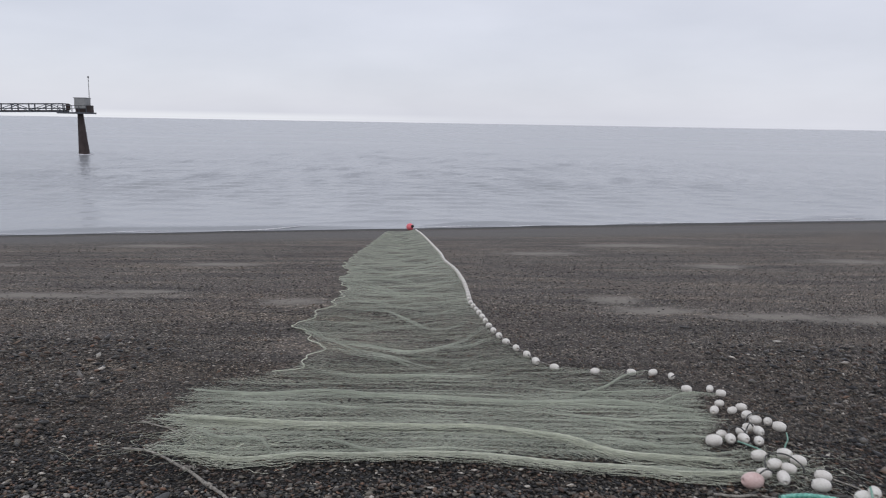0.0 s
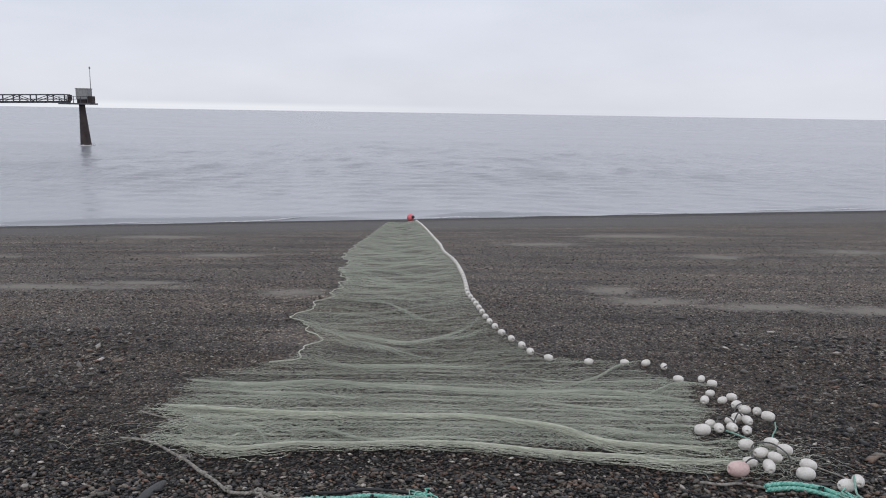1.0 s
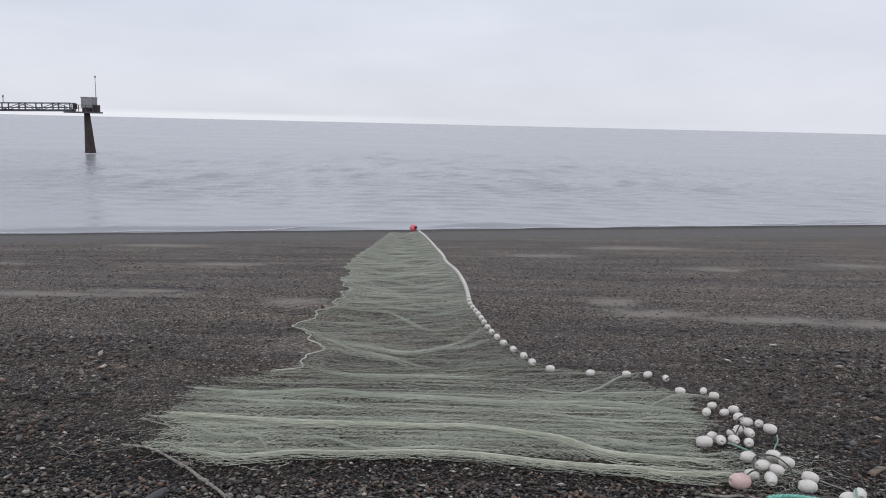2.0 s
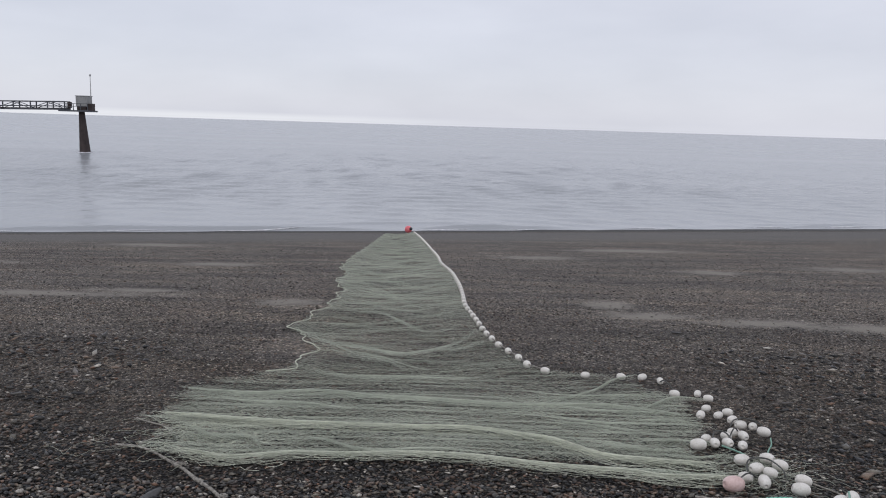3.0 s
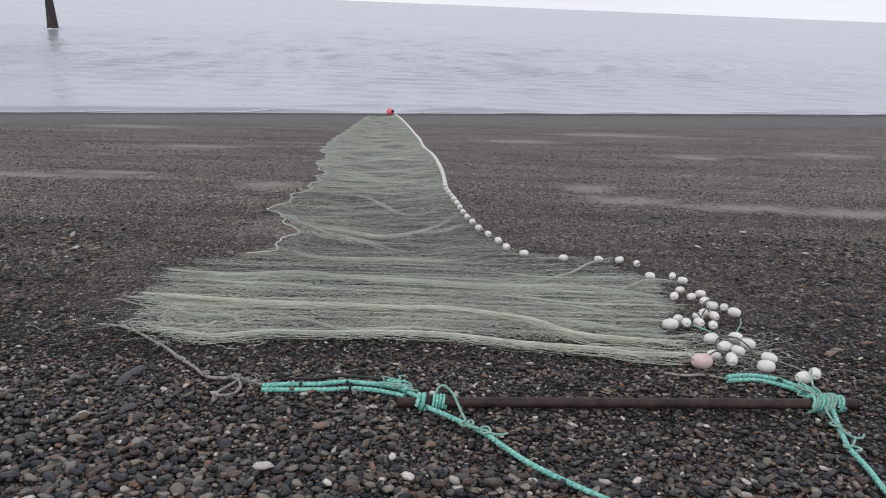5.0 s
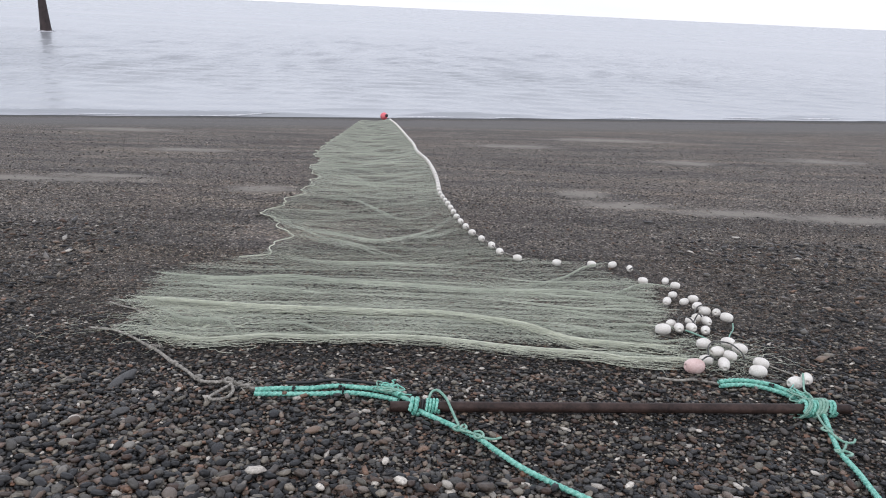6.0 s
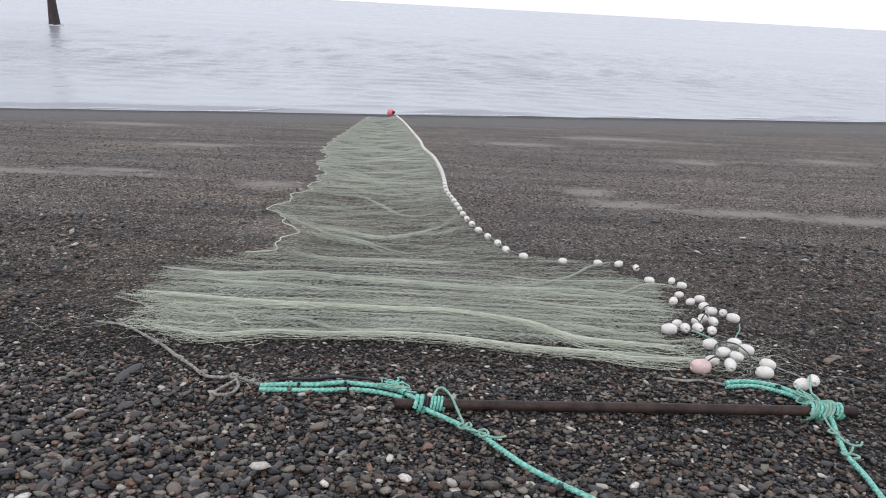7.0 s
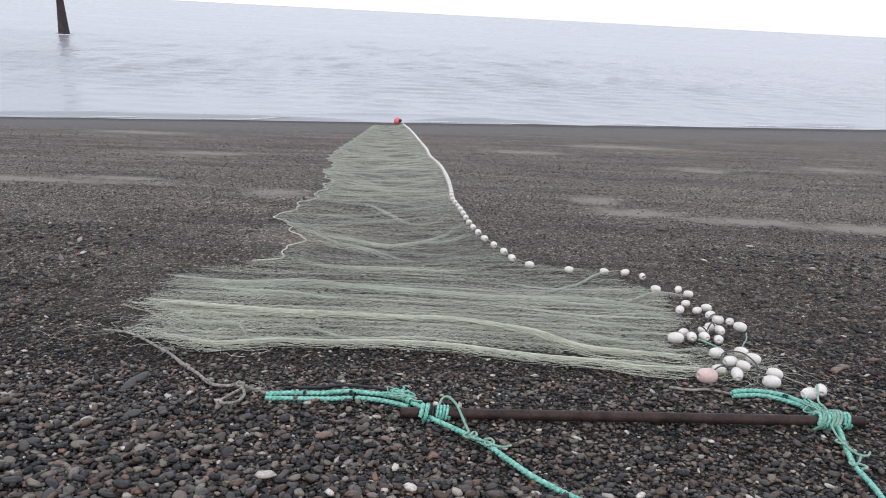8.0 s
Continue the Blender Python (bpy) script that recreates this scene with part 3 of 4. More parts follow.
# slacker folds that dip across the net, from the sea up the beach: line, threads, width
SLACK = [([(-1.46, 19.35), (-0.71, 18.34), (-0.16, 18.57)], 22, 0.14),
         ([(-1.88, 17.84), (-1.11, 17.56), (-0.25, 17.34)], 22, 0.12),
         ([(-1.91, 15.28), (-1.37, 15.26), (-0.79, 15.61), (-0.16, 15.30)], 26, 0.11),
         ([(-1.70, 13.05), (-1.32, 12.59), (-0.88, 11.86), (-0.54, 11.07), (-0.12, 10.27)], 26, 0.08),
         ([(-1.48, 10.26), (-1.16, 9.94), (-0.70, 9.68), (-0.43, 9.06), (-0.16, 8.50), (0.08, 8.55), (0.30, 8.99)], 26, 0.07),
         ([(-1.64, 8.77), (-1.37, 8.25), (-1.13, 7.84), (-0.72, 7.45), (-0.38, 7.25), (-0.15, 7.40), (0.23, 8.00), (0.52, 8.74)], 32, 0.05),
         ([(-1.26, 7.94), (-0.87, 7.37), (-0.51, 7.12), (-0.22, 6.83), (0.12, 6.62)], 24, 0.05),
         ([(-0.36, 7.36), (-0.01, 7.48), (0.35, 7.78), (0.65, 8.21)], 18, 0.06),
         ([(-1.31, 6.75), (-0.85, 6.46), (-0.35, 6.38), (0.20, 6.42), (0.75, 6.70)], 16, 0.06),
         ([(0.85, 5.74), (1.13, 5.96), (1.34, 6.17), (1.58, 6.52), (1.87, 6.73)], 34, 0.02),
         ([(1.55, 5.61), (1.75, 5.79), (1.97, 5.98), (2.19, 5.95)], 26, 0.02),
         ([(-1.68, 5.64), (-1.40, 5.58), (-0.97, 5.53), (-0.58, 5.39)], 30, 0.035),
         ([(0.41, 5.43), (0.81, 5.36), (1.22, 5.23), (1.68, 5.23), (1.99, 5.21)], 30, 0.035),
         ([(-1.06, 4.74), (-0.77, 4.74), (-0.48, 4.58), (-0.05, 4.55), (0.40, 4.56)], 34, 0.03),
         ([(-1.72, 5.05), (-1.46, 4.80), (-1.20, 4.77), (-1.04, 4.49)], 34, 0.04),
         ([(0.91, 4.75), (1.21, 4.76), (1.44, 4.68), (1.72, 4.77)], 26, 0.025)]
for line, count, wide in SLACK:
    bundle(line, int(count * (1.3 if line[1][1] < 7 else 0.9)), wide * (1.0 if line[1][1] < 7 else 2.3), 0.0009 if line[1][1] < 7 else 0.0011, TWINE, 0.03)

# webbing drawn in towards the heaped floats
for line in ([(0.75, 5.30), (1.25, 5.12), (1.75, 4.90)], [(0.85, 4.95), (1.30, 4.80), (1.74, 4.66)], [(0.95, 4.62), (1.35, 4.52), (1.74, 4.42)], [(0.70, 5.70), (1.30, 5.58), (1.92, 5.52)],
             [(0.60, 6.10), (1.25, 5.98), (1.90, 6.02)], [(1.00, 4.42), (1.40, 4.30), (1.74, 4.22)],
             [(1.20, 4.36), (1.55, 4.28), (1.88, 4.31)], [(1.25, 4.62), (1.60, 4.59), (1.92, 4.60)], [(1.30, 4.95), (1.60, 4.90), (1.92, 4.84)], [(1.35, 5.32), (1.70, 5.34), (2.05, 5.30)]):
    bundle(line, 26, 0.04, 0.0008, TWINE, 0.025)
# small creases, none of them straight
for k in range(22):
    s0, v0 = rng.uniform(0.12, 0.9), rng.uniform(0.05, 0.6)
    v = np.linspace(v0, min(v0 + rng.uniform(0.25, 0.5), 0.97), 6)
    line = net_at(s0 + np.cumsum(rng.normal(0, 0.0035, 6)), v)
    bundle([tuple(q) for q in line], 10, 0.03 + 0.04 * float(line[2, 1] > 8), 0.0006 if line[2, 1] < 7 else 0.0009, TWINE, 0.03)


def on_beach(pts, up):
    return [(x, y, float(gz(x, y)) + up) for x, y in pts]


# loose meshes tangled at the foot end of the heap
tangle = []
for k in range(90):
    x, y, way = rng.uniform(-1.85, -1.1), rng.uniform(4.5, 5.15), rng.uniform(0, 6.3)
    pts = []
    for step in range(rng.integers(10, 22)):
        pts.append((x, y))
        way += rng.normal(0, 0.7)
        x, y = x + 0.035 * math.cos(way) * 1.5, y + 0.035 * math.sin(way)
    q = np.array(pts)
    tangle.append(tube(np.column_stack([q, gz(q[:, 0], q[:, 1]) + 0.02 + rng.uniform(0, 0.025, len(q))]), 0.0011, 3))
tagged(under(new("tangle", mesh_of("tangle", *joined(tangle), OLD_TWINE, True)), net), "loose tangled meshes", kind="stuff")

# meshes caught up among the floats
caught = []
for k in range(110):
    x, y, way = rng.uniform(1.72, 2.08), rng.uniform(4.12, 4.62), rng.uniform(0, 6.3)
    pts = []
    for step in range(rng.integers(8, 16)):
        pts.append((x, y))
        way += rng.normal(0, 0.6)
        x, y = x + 0.045 * math.cos(way), y + 0.028 * math.sin(way)
    q = np.array(pts)
    caught.append(tube(np.column_stack([q, gz(q[:, 0], q[:, 1]) + 0.02 + rng.uniform(0, 0.03, len(q))]), 0.0009, 3))
tagged(under(new("tangle", mesh_of("tangle", *joined(caught), TWINE, True)), net), "green meshes caught among the floats", kind="stuff")

# foot rope along the other edge
foot_line = foot_c[:int(rows_n * par[13])][::3].copy()
bends = np.cumsum(np.linalg.norm(np.gradient(foot_line, axis=0), axis=1))
foot_line[:, 0] += 0.05 * np.sin(2 * math.pi * bends / 0.9) + 0.025 * np.sin(2 * math.pi * bends / 0.37 + 1)
foot_line[:, 1] += 0.04 * np.sin(2 * math.pi * bends / 0.6 + 2)
laid("lead_line", np.column_stack([foot_line, gz(foot_line[:, 0], foot_line[:, 1]) + 0.02]), 0.006, OLD_TWINE, net, "thin pale weighted foot rope", step=0.03, sides=9)


def float_mesh():
    """An egg of foam with blunt ends, a groove along it and a hole through it."""
    bm = ring_solid([(0.011, -0.052), (0.012, -0.061), (0.020, -0.0605), (0.030, -0.054), (0.039, -0.041), (0.0455, -0.022), (0.048, 0.0),
                     (0.0455, 0.022), (0.039, 0.041), (0.030, 0.054), (0.020, 0.0605), (0.012, 0.061), (0.011, 0.052)], 18)
    for v in bm.verts:
        w = math.atan2(v.co.y, v.co.x)
        k = 1 - 0.10 * math.exp(-((w - 1.2) / 0.18) ** 2) + 0.02 * noise.noise(v.co * 40)
        v.co.x, v.co.y = v.co.x * k, v.co.y * k
    me = bpy.data.meshes.new("float")
    bm.normal_update()
    bm.to_mesh(me)
    bm.free()
    me.polygons.foreach_set("use_smooth", np.full(len(me.polygons), True))
    me.materials.append(FOAM)
    return me


FLOAT = float_mesh()
PINK_FLOAT = FLOAT.copy()
PINK_FLOAT.materials[0] = PINK_FOAM


def put_float(x, y, up, yaw, tip, size, mesh=None, label=""):
    ob = new("float", mesh or FLOAT)
    ob.matrix_basis = Matrix.Translation((x, y, float(gz(x, y)) + up)) @ pose(0, 0, 0, 0, 0, yaw) @ pose(0, 0, 0, 0, 90 + tip, 0) @ Matrix.Diagonal((size, size, size, 1))
    return tagged(under(ob, net), label)


# floats strung along the edge, from the heap out to the sea
string = spline([(1.01, 6.80), (0.88, 7.02), (0.81, 7.38), (0.73, 7.66), (0.66, 7.92), (0.57, 8.55), (0.51, 9.27), (0.45, 10.00), (0.40, 10.70), (0.40, 11.77),
                 (0.36, 13.21), (0.27, 14.82), (0.09, 16.33), (0.0, 18.1), (-0.17, 20.1), (-0.34, 22.16), (-0.58, 24.8), (-0.87, 27.4)], 900)
walked = np.r_[0, np.cumsum(np.linalg.norm(np.diff(string, axis=0), axis=1))]
at = 0.0
while at < walked[-1]:
    x, y = (float(np.interp(at, walked, string[:, k])) for k in (0, 1))
    x2, y2 = (float(np.interp(at + 0.1, walked, string[:, k])) for k in (0, 1))
    put_float(x, y, 0.042, math.degrees(math.atan2(y2 - y, x2 - x)) + random.uniform(-25, 25), random.uniform(-8, 8), random.uniform(0.66, 0.76))
    at += 0.295 + random.uniform(-0.02, 0.02)
string_z = np.column_stack([string, gz(string[:, 0], string[:, 1]) + 0.05])
cord("float_line", string_z[::12], 0.006, GREY_ROPE, net, "grey line through the floats", n=400)

# the heap of floats where the edge is gathered in: place, yaw, size
HEAP_A = [(1.35, 6.66, 5, 1.0), (1.67, 6.65, 170, 1.0), (1.86, 6.65, 20, 1.02), (1.99, 6.54, 80, 0.95), (1.98, 6.09, 150, 1.05), (2.18, 6.12, 60, 0.95), (2.22, 5.98, 160, 1.0),
          (2.11, 5.71, 10, 0.9), (2.00, 5.51, 60, 1.05), (2.14, 5.53, 20, 0.92), (2.24, 5.61, 140, 1.0), (2.20, 5.41, 30, 1.05), (2.21, 5.28, 15, 1.1), (2.29, 5.26, 60, 1.0),
          (2.31, 5.12, 150, 1.15), (1.85, 4.96, 30, 0.95), (2.09, 5.10, 160, 1.05), (2.13, 5.03, 100, 1.05), (2.01, 5.02, 140, 0.95), (1.87, 4.85, 80, 1.1)]
HEAP_B = [(1.96, 4.86, 100, 1.1), (2.04, 4.81, 70, 1.05), (1.74, 4.79, 170, 1.3), (1.92, 4.52, 0, 1.15), (2.09, 4.55, 130, 1.15), (1.95, 4.37, 20, 1.15), (2.01, 4.31, 150, 1.05),
          (2.12, 4.43, 165, 1.15), (1.83, 4.23, 150, 1.05), (1.91, 4.16, 80, 1.15), (2.15, 4.19, 165, 1.15), (2.07, 4.05, 172, 1.25), (2.22, 3.90, 15, 1.2), (2.32, 3.97, 70, 1.1)]
for x, y, yaw, size in HEAP_A + HEAP_B:
    put_float(x, y, 0.036 * size + 0.012, yaw, random.uniform(-12, 12), 0.64 * size)
put_float(1.71, 4.10, 0.06, 10, 4, 0.98, PINK_FLOAT, "pink-stained foam float")

# stiff cord that runs from float to float and stands up in loops
for loop in ([(2.10, 5.20), (2.16, 5.28), (2.24, 5.27), (2.31, 5.20), (2.33, 5.10)], [(1.86, 4.86), (1.90, 4.95), (1.97, 4.94), (2.0, 4.86)], [(2.0, 4.95), (2.06, 5.02), (2.13, 5.10)],
             [(1.86, 4.28), (1.92, 4.42), (2.02, 4.40), (2.06, 4.28), (2.07, 4.24)], [(1.70, 4.09), (1.80, 4.15), (1.90, 4.22)], [(1.98, 6.5), (1.96, 6.3), (2.0, 6.1)]):
    pts = on_beach(loop, 0.05)
    cord("float_line", [(x, y, z + 0.055 * math.sin(math.pi * k / (len(pts) - 1))) for k, (x, y, z) in enumerate(pts)], 0.005, DARK_CORD, net, "stiff dark cord between the floats")
cord("float_line", on_beach([(1.90, 4.80), (1.95, 4.70), (1.98, 4.60), (1.95, 4.52)], 0.05), 0.006, PALE_ROPE, net, "faded green cord between the floats")
cord("float_line", on_beach([(2.33, 5.05), (2.27, 4.90), (2.20, 4.78), (2.12, 4.62)], 0.03), 0.005, PALE_ROPE, net, "faded green cord between the floats")
cord("float_line", on_beach([(2.12, 4.38), (2.22, 4.20), (2.30, 4.05), (2.24, 3.95)], 0.03), 0.005, GREY_ROPE, net)
cord("float_line", on_beach([(2.22, 5.96), (2.05, 5.99), (1.85, 5.95), (1.66, 5.90)], 0.03), 0.005, GREY_ROPE, net)
cord("foot_loop", on_beach([(-2.09, 5.18), (-1.98, 5.10), (-1.86, 5.03), (-1.77, 4.95), (-1.74, 4.87), (-1.79, 4.80)], 0.025), 0.006, GREY_ROPE, net)
cord("foot_loop", on_beach([(-1.87, 4.58), (-1.83, 4.70), (-1.79, 4.80), (-1.72, 4.86), (-1.60, 4.90), (-1.52, 4.93), (-1.44, 4.90)], 0.028), 0.005, GREY_ROPE, net)

cord("float_line", on_beach([(1.46, 4.00), (1.58, 3.97), (1.68, 3.985), (1.80, 3.93)], 0.022), 0.008, GREY_ROPE, net, "grey rope end under the floats")
cord("float_line", on_beach([(1.96, 4.02), (2.07, 3.975), (2.16, 3.96), (2.24, 3.93)], 0.03), 0.008, DARK_CORD, net, "stiff dark cord between the floats")


# ---- red buoy at the water's edge ----
def make_buoy(x, y):
    z0 = float(gz(x, y))
    b = tagged(empty("buoy", pose(x, y, z0)), "round red vinyl buoy lying at the water's edge", "buoy")
    prof = [(0.13 * math.sin(a), 0.13 - 0.13 * math.cos(a)) for a in np.linspace(0.05, math.pi - 0.3, 16)]
    prof += [(0.045, 0.255), (0.04, 0.28), (0.025, 0.285)]
    ball = part("ball", ring_solid(prof, 24), BUOY_RED, b)
    eye = part("eyelet", ring_solid([(0.05, 0.0), (0.055, 0.015), (0.05, 0.05), (0.03, 0.06)], 14), BUOY_BLACK, b, "black rubber rope eye")
    turn = pose(x, y, z0 + 0.125, 0, 0, 42) @ pose(0, 0, 0, 75, 0, 0) @ Matrix.Translation((0, 0, -0.13))
    ball.parent = eye.parent = None
    ball.matrix_basis = turn
    eye.matrix_basis = turn @ Matrix.Translation((0, 0, 0.257))
    under(ball, b), under(eye, b)


make_buoy(-1.07, 27.6)

# ---- white strips stand in for highlights at the water's edge; foam at the piling ----
frng = np.random.default_rng(31)
GLINT_FOAM_WHITE = grained("water_glint_and_foam", (0.55, 0.55, 0.57), (0.85, 0.85, 0.87), 9, 0.8, 0.3)
strips = []
fx = -17.0
while fx < 24:
    run = frng.uniform(0.6, 3.2)
    xs_f = np.linspace(fx, fx + run, 14)
    ys_f = 29.2 + 0.25 * xs_f + 0.12 + 0.10 * np.sin(1.1 * xs_f) + frng.uniform(-0.08, 0.25)
    zs_f = np.maximum(gz(xs_f, ys_f), swell(xs_f, ys_f)) + 0.015
    strips.append(tube(np.column_stack([xs_f, ys_f, zs_f]), 0.035 * np.sin(np.linspace(0.1, math.pi - 0.1, 14)) * frng.uniform(0.5, 1.1), 6))
    fx += run + frng.uniform(0.8, 4.0)
wash = np.linspace(0, 2 * math.pi, 30)
strips.append(tube(np.column_stack([-37.1 + 0.75 * np.cos(wash), 81.7 + 0.8 * np.sin(wash), 0.01 + 0 * wash]), 0.05 + 0.04 * np.sin(3 * wash) ** 2, 6))
tagged(new("foam", mesh_of("foam", *joined(strips), GLINT_FOAM_WHITE, True)), "thin broken white lines standing for highlights along the water's edge, with foam at the piling", "foam", kind="stuff")

# ---- spreader pole and its ropes ----
P0, P1 = Vector((-0.06, 3.48, float(gz(-0.06, 3.48)) + 0.045)), Vector((2.35, 3.575, float(gz(2.35, 3.575)) + 0.045))
pole = tagged(empty("pole", Matrix.Translation(P0)), "rusty brown steel pipe lying on the gravel", "pole")
axis = (P1 - P0).normalized()
c = np.linspace(P0, P1, 60)
outer = tube(c, 0.027, 20)
inner = tube(c[:6], 0.021, 20)
lip = [[k, (k + 1) % 20, len(outer[0]) + (k + 1) % 20, len(outer[0]) + k] for k in range(20)]
pv, pf = joined([outer, (inner[0], inner[1][:, ::-1])])
cap = np.array([[59 * 20 + 0, 59 * 20 + 5, 59 * 20 + 10, 59 * 20 + 15]])
under(new("pipe", mesh_of("pipe", pv, np.vstack([pf, np.array(lip), cap]), RUST, True)), pole)


def turns(at, count, radius, rope_r, mat, parent, name="lashing", pitch=2.05, lean=0.0):
    """Turns of cord wound round the pole."""
    a = axis.cross(Vector((0, 0, 1))).normalized()
    b = a.cross(axis)
    pts = []
    for k in range(count * 14 + 1):
        w = 2 * math.pi * k / 14
        d = at + k / 14 * rope_r * pitch + lean * math.sin(w)
        pts.append(P0 + axis * d + (a * math.cos(w) + b * math.sin(w)) * (radius + rope_r))
    if rope_r > 0.0075 and mat is not BLACK_TAPE:
        return laid(name, [tuple(p) for p in pts], rope_r, mat, parent, sides=12)
    return cord(name, [tuple(p) for p in pts], rope_r, mat, parent, n=count * 20)


turns(0.10, 2, 0.028, 0.012, GREEN_ROPE, pole, lean=0.006)
turns(0.158, 2, 0.027, 0.007, BLACK_TAPE, pole, lean=0.004)
turns(0.18, 4, 0.028, 0.008, GREEN_ROPE, pole, lean=0.004)
turns(2.15, 5, 0.028, 0.011, GREEN_ROPE, pole, lean=0.012)
turns(2.21, 3, 0.040, 0.009, PALE_ROPE, pole, lean=0.025)
turns(2.285, 2, 0.028, 0.010, GREEN_ROPE, pole, lean=0.008)
turns(2.14, 2, 0.045, 0.006, PALE_ROPE, pole, lean=0.04)
turns(2.27, 1, 0.030, 0.006, BLACK_TAPE, pole, lean=0.02)

rope_l = tagged(empty("rope", pose(-0.4, 3.7, float(gz(-0.4, 3.7)))), "turquoise green twisted rope doubled back and tied to the pole", "rope", "ropes of the net")
laid("strand", on_beach([(-0.77, 3.68), (-0.65, 3.70), (-0.49, 3.71), (-0.36, 3.745), (-0.22, 3.73), (-0.10, 3.70), (0.02, 3.60), (0.05, 3.53)], 0.035), 0.0135, GREEN_ROPE, rope_l)
laid("strand", on_beach([(-0.77, 3.655), (-0.62, 3.66), (-0.43, 3.67), (-0.30, 3.69), (-0.19, 3.675), (-0.09, 3.64), (-0.02, 3.60)], 0.022), 0.0135, GREEN_ROPE, rope_l)
for tx, ty in ((-0.575, 3.695), (-0.335, 3.725), (-0.315, 3.70)):
    cord("tie", [(tx + 0.002 * k, ty + 0.03 * math.cos(2.1 * k), float(gz(tx, ty)) + 0.03 + 0.024 * math.sin(2.1 * k)) for k in range(5)], 0.006, BLACK_TAPE, rope_l, "black cord tie")
laid("splice", on_beach([(-0.16, 3.70), (-0.10, 3.68), (-0.05, 3.66), (-0.01, 3.62)], 0.045), 0.016, GREEN_ROPE, rope_l, pitch=4)

cord("tie", on_beach([(-0.62, 3.735), (-0.50, 3.745), (-0.38, 3.785), (-0.26, 3.775), (-0.15, 3.75), (-0.08, 3.72)], 0.052), 0.008, BLACK_TAPE, rope_l, "black cord laid along the rope")
frays = np.random.default_rng(9)
for k in range(12):
    fx, fy = -0.10 + frays.normal(0, 0.03), 3.685 + frays.normal(0, 0.015)
    bits = [(fx, fy), (fx + frays.normal(0.03, 0.03), fy + frays.normal(0, 0.02)), (fx + frays.normal(0.07, 0.04), fy + frays.normal(-0.01, 0.03)), (fx + frays.normal(0.09, 0.05), fy + frays.normal(-0.02, 0.04))]
    cord("fray", [(x, y, z + frays.uniform(0, 0.02)) for x, y, z in on_beach(bits, 0.05)], 0.004, GREEN_ROPE if k % 2 else PALE_ROPE, rope_l, "unlaid rope yarn")

haul_l = tagged(empty("rope", pose(0.4, 3.1, float(gz(0.4, 3.1)))), "turquoise green twisted rope running from the pole over the pebbles", "rope", "ropes of the net")
laid("line", on_beach([(0.085, 3.47), (0.11, 3.43), (0.18, 3.36), (0.27, 3.27), (0.36, 3.17), (0.44, 3.045), (0.53, 2.915), (0.64, 2.80), (0.76, 2.69), (0.95, 2.50), (1.10, 2.25)], 0.034), 0.0135, GREEN_ROPE, haul_l)
tail = on_beach([(0.13, 3.50), (0.15, 3.56), (0.18, 3.56), (0.22, 3.50), (0.245, 3.42), (0.265, 3.33), (0.275, 3.27)], 0.05)
tail = [(x, y, z + h) for (x, y, z), h in zip(tail, (0.02, 0.045, 0.055, 0.04, 0.015, 0.0, 0.0))]
cord("tail", tail, 0.007, PALE_ROPE, haul_l, "thin faded cord tail")
cord("hitch", on_beach([(0.275, 3.27), (0.245, 3.235), (0.27, 3.21), (0.31, 3.24), (0.30, 3.28), (0.28, 3.22), (0.33, 3.19), (0.375, 3.17)], 0.05), 0.006, PALE_ROPE, haul_l, "thin cord half hitch")
cord("hitch", on_beach([(0.34, 3.20), (0.375, 3.21), (0.385, 3.165), (0.35, 3.14), (0.345, 3.18), (0.39, 3.145), (0.43, 3.135), (0.465, 3.155)], 0.05), 0.006, PALE_ROPE, haul_l, "thin cord half hitch")

rope_r = tagged(empty("rope", pose(2.0, 3.9, float(gz(2.0, 3.9)))), "turquoise green twisted rope doubled back beside the floats", "rope", "ropes of the net")
laid("strand", on_beach([(1.79, 3.93), (1.87, 3.955), (1.96, 3.96), (2.07, 3.92), (2.13, 3.85), (2.18, 3.76), (2.175, 3.65), (2.17, 3.58)], 0.035), 0.0135, GREEN_ROPE, rope_r)
laid("strand", on_beach([(1.79, 3.90), (1.88, 3.92), (1.97, 3.92), (2.05, 3.88), (2.12, 3.81), (2.155, 3.72), (2.15, 3.62)], 0.024), 0.0135, GREEN_ROPE, rope_r)
cord("tie", [(2.075 + 0.002 * k, 3.89 + 0.03 * math.cos(2.1 * k), float(gz(2.07, 3.9)) + 0.03 + 0.026 * math.sin(2.1 * k)) for k in range(5)], 0.006, BLACK_TAPE, rope_r, "black cord tie")

for k in range(10):
    fx, fy = 2.15 + frays.normal(0, 0.025), 3.70 + frays.normal(0, 0.04)
    bits = [(fx, fy + 0.08), (fx + frays.normal(0, 0.02), fy + 0.03), (fx + frays.normal(0, 0.03), fy - 0.04), (fx + frays.normal(0.01, 0.03), fy - 0.10)]
    cord("fray", [(x, y, z + frays.uniform(0, 0.03)) for x, y, z in on_beach(bits, 0.05)], 0.0045, GREEN_ROPE if k % 2 else PALE_ROPE, rope_r, "unlaid rope yarn")
cord("tie", [(2.27, 3.93, float(gz(2.27, 3.93)) + 0.10), (2.24, 3.86, float(gz(2.24, 3.86)) + 0.09), (2.20, 3.76, float(gz(2.2, 3.76)) + 0.07), (2.17, 3.64, float(gz(2.17, 3.64)) + 0.09), (2.18, 3.56, float(gz(2.18, 3.56)) + 0.06)], 0.006, PALE_ROPE, rope_r, "faded cord tying floats to the pole")

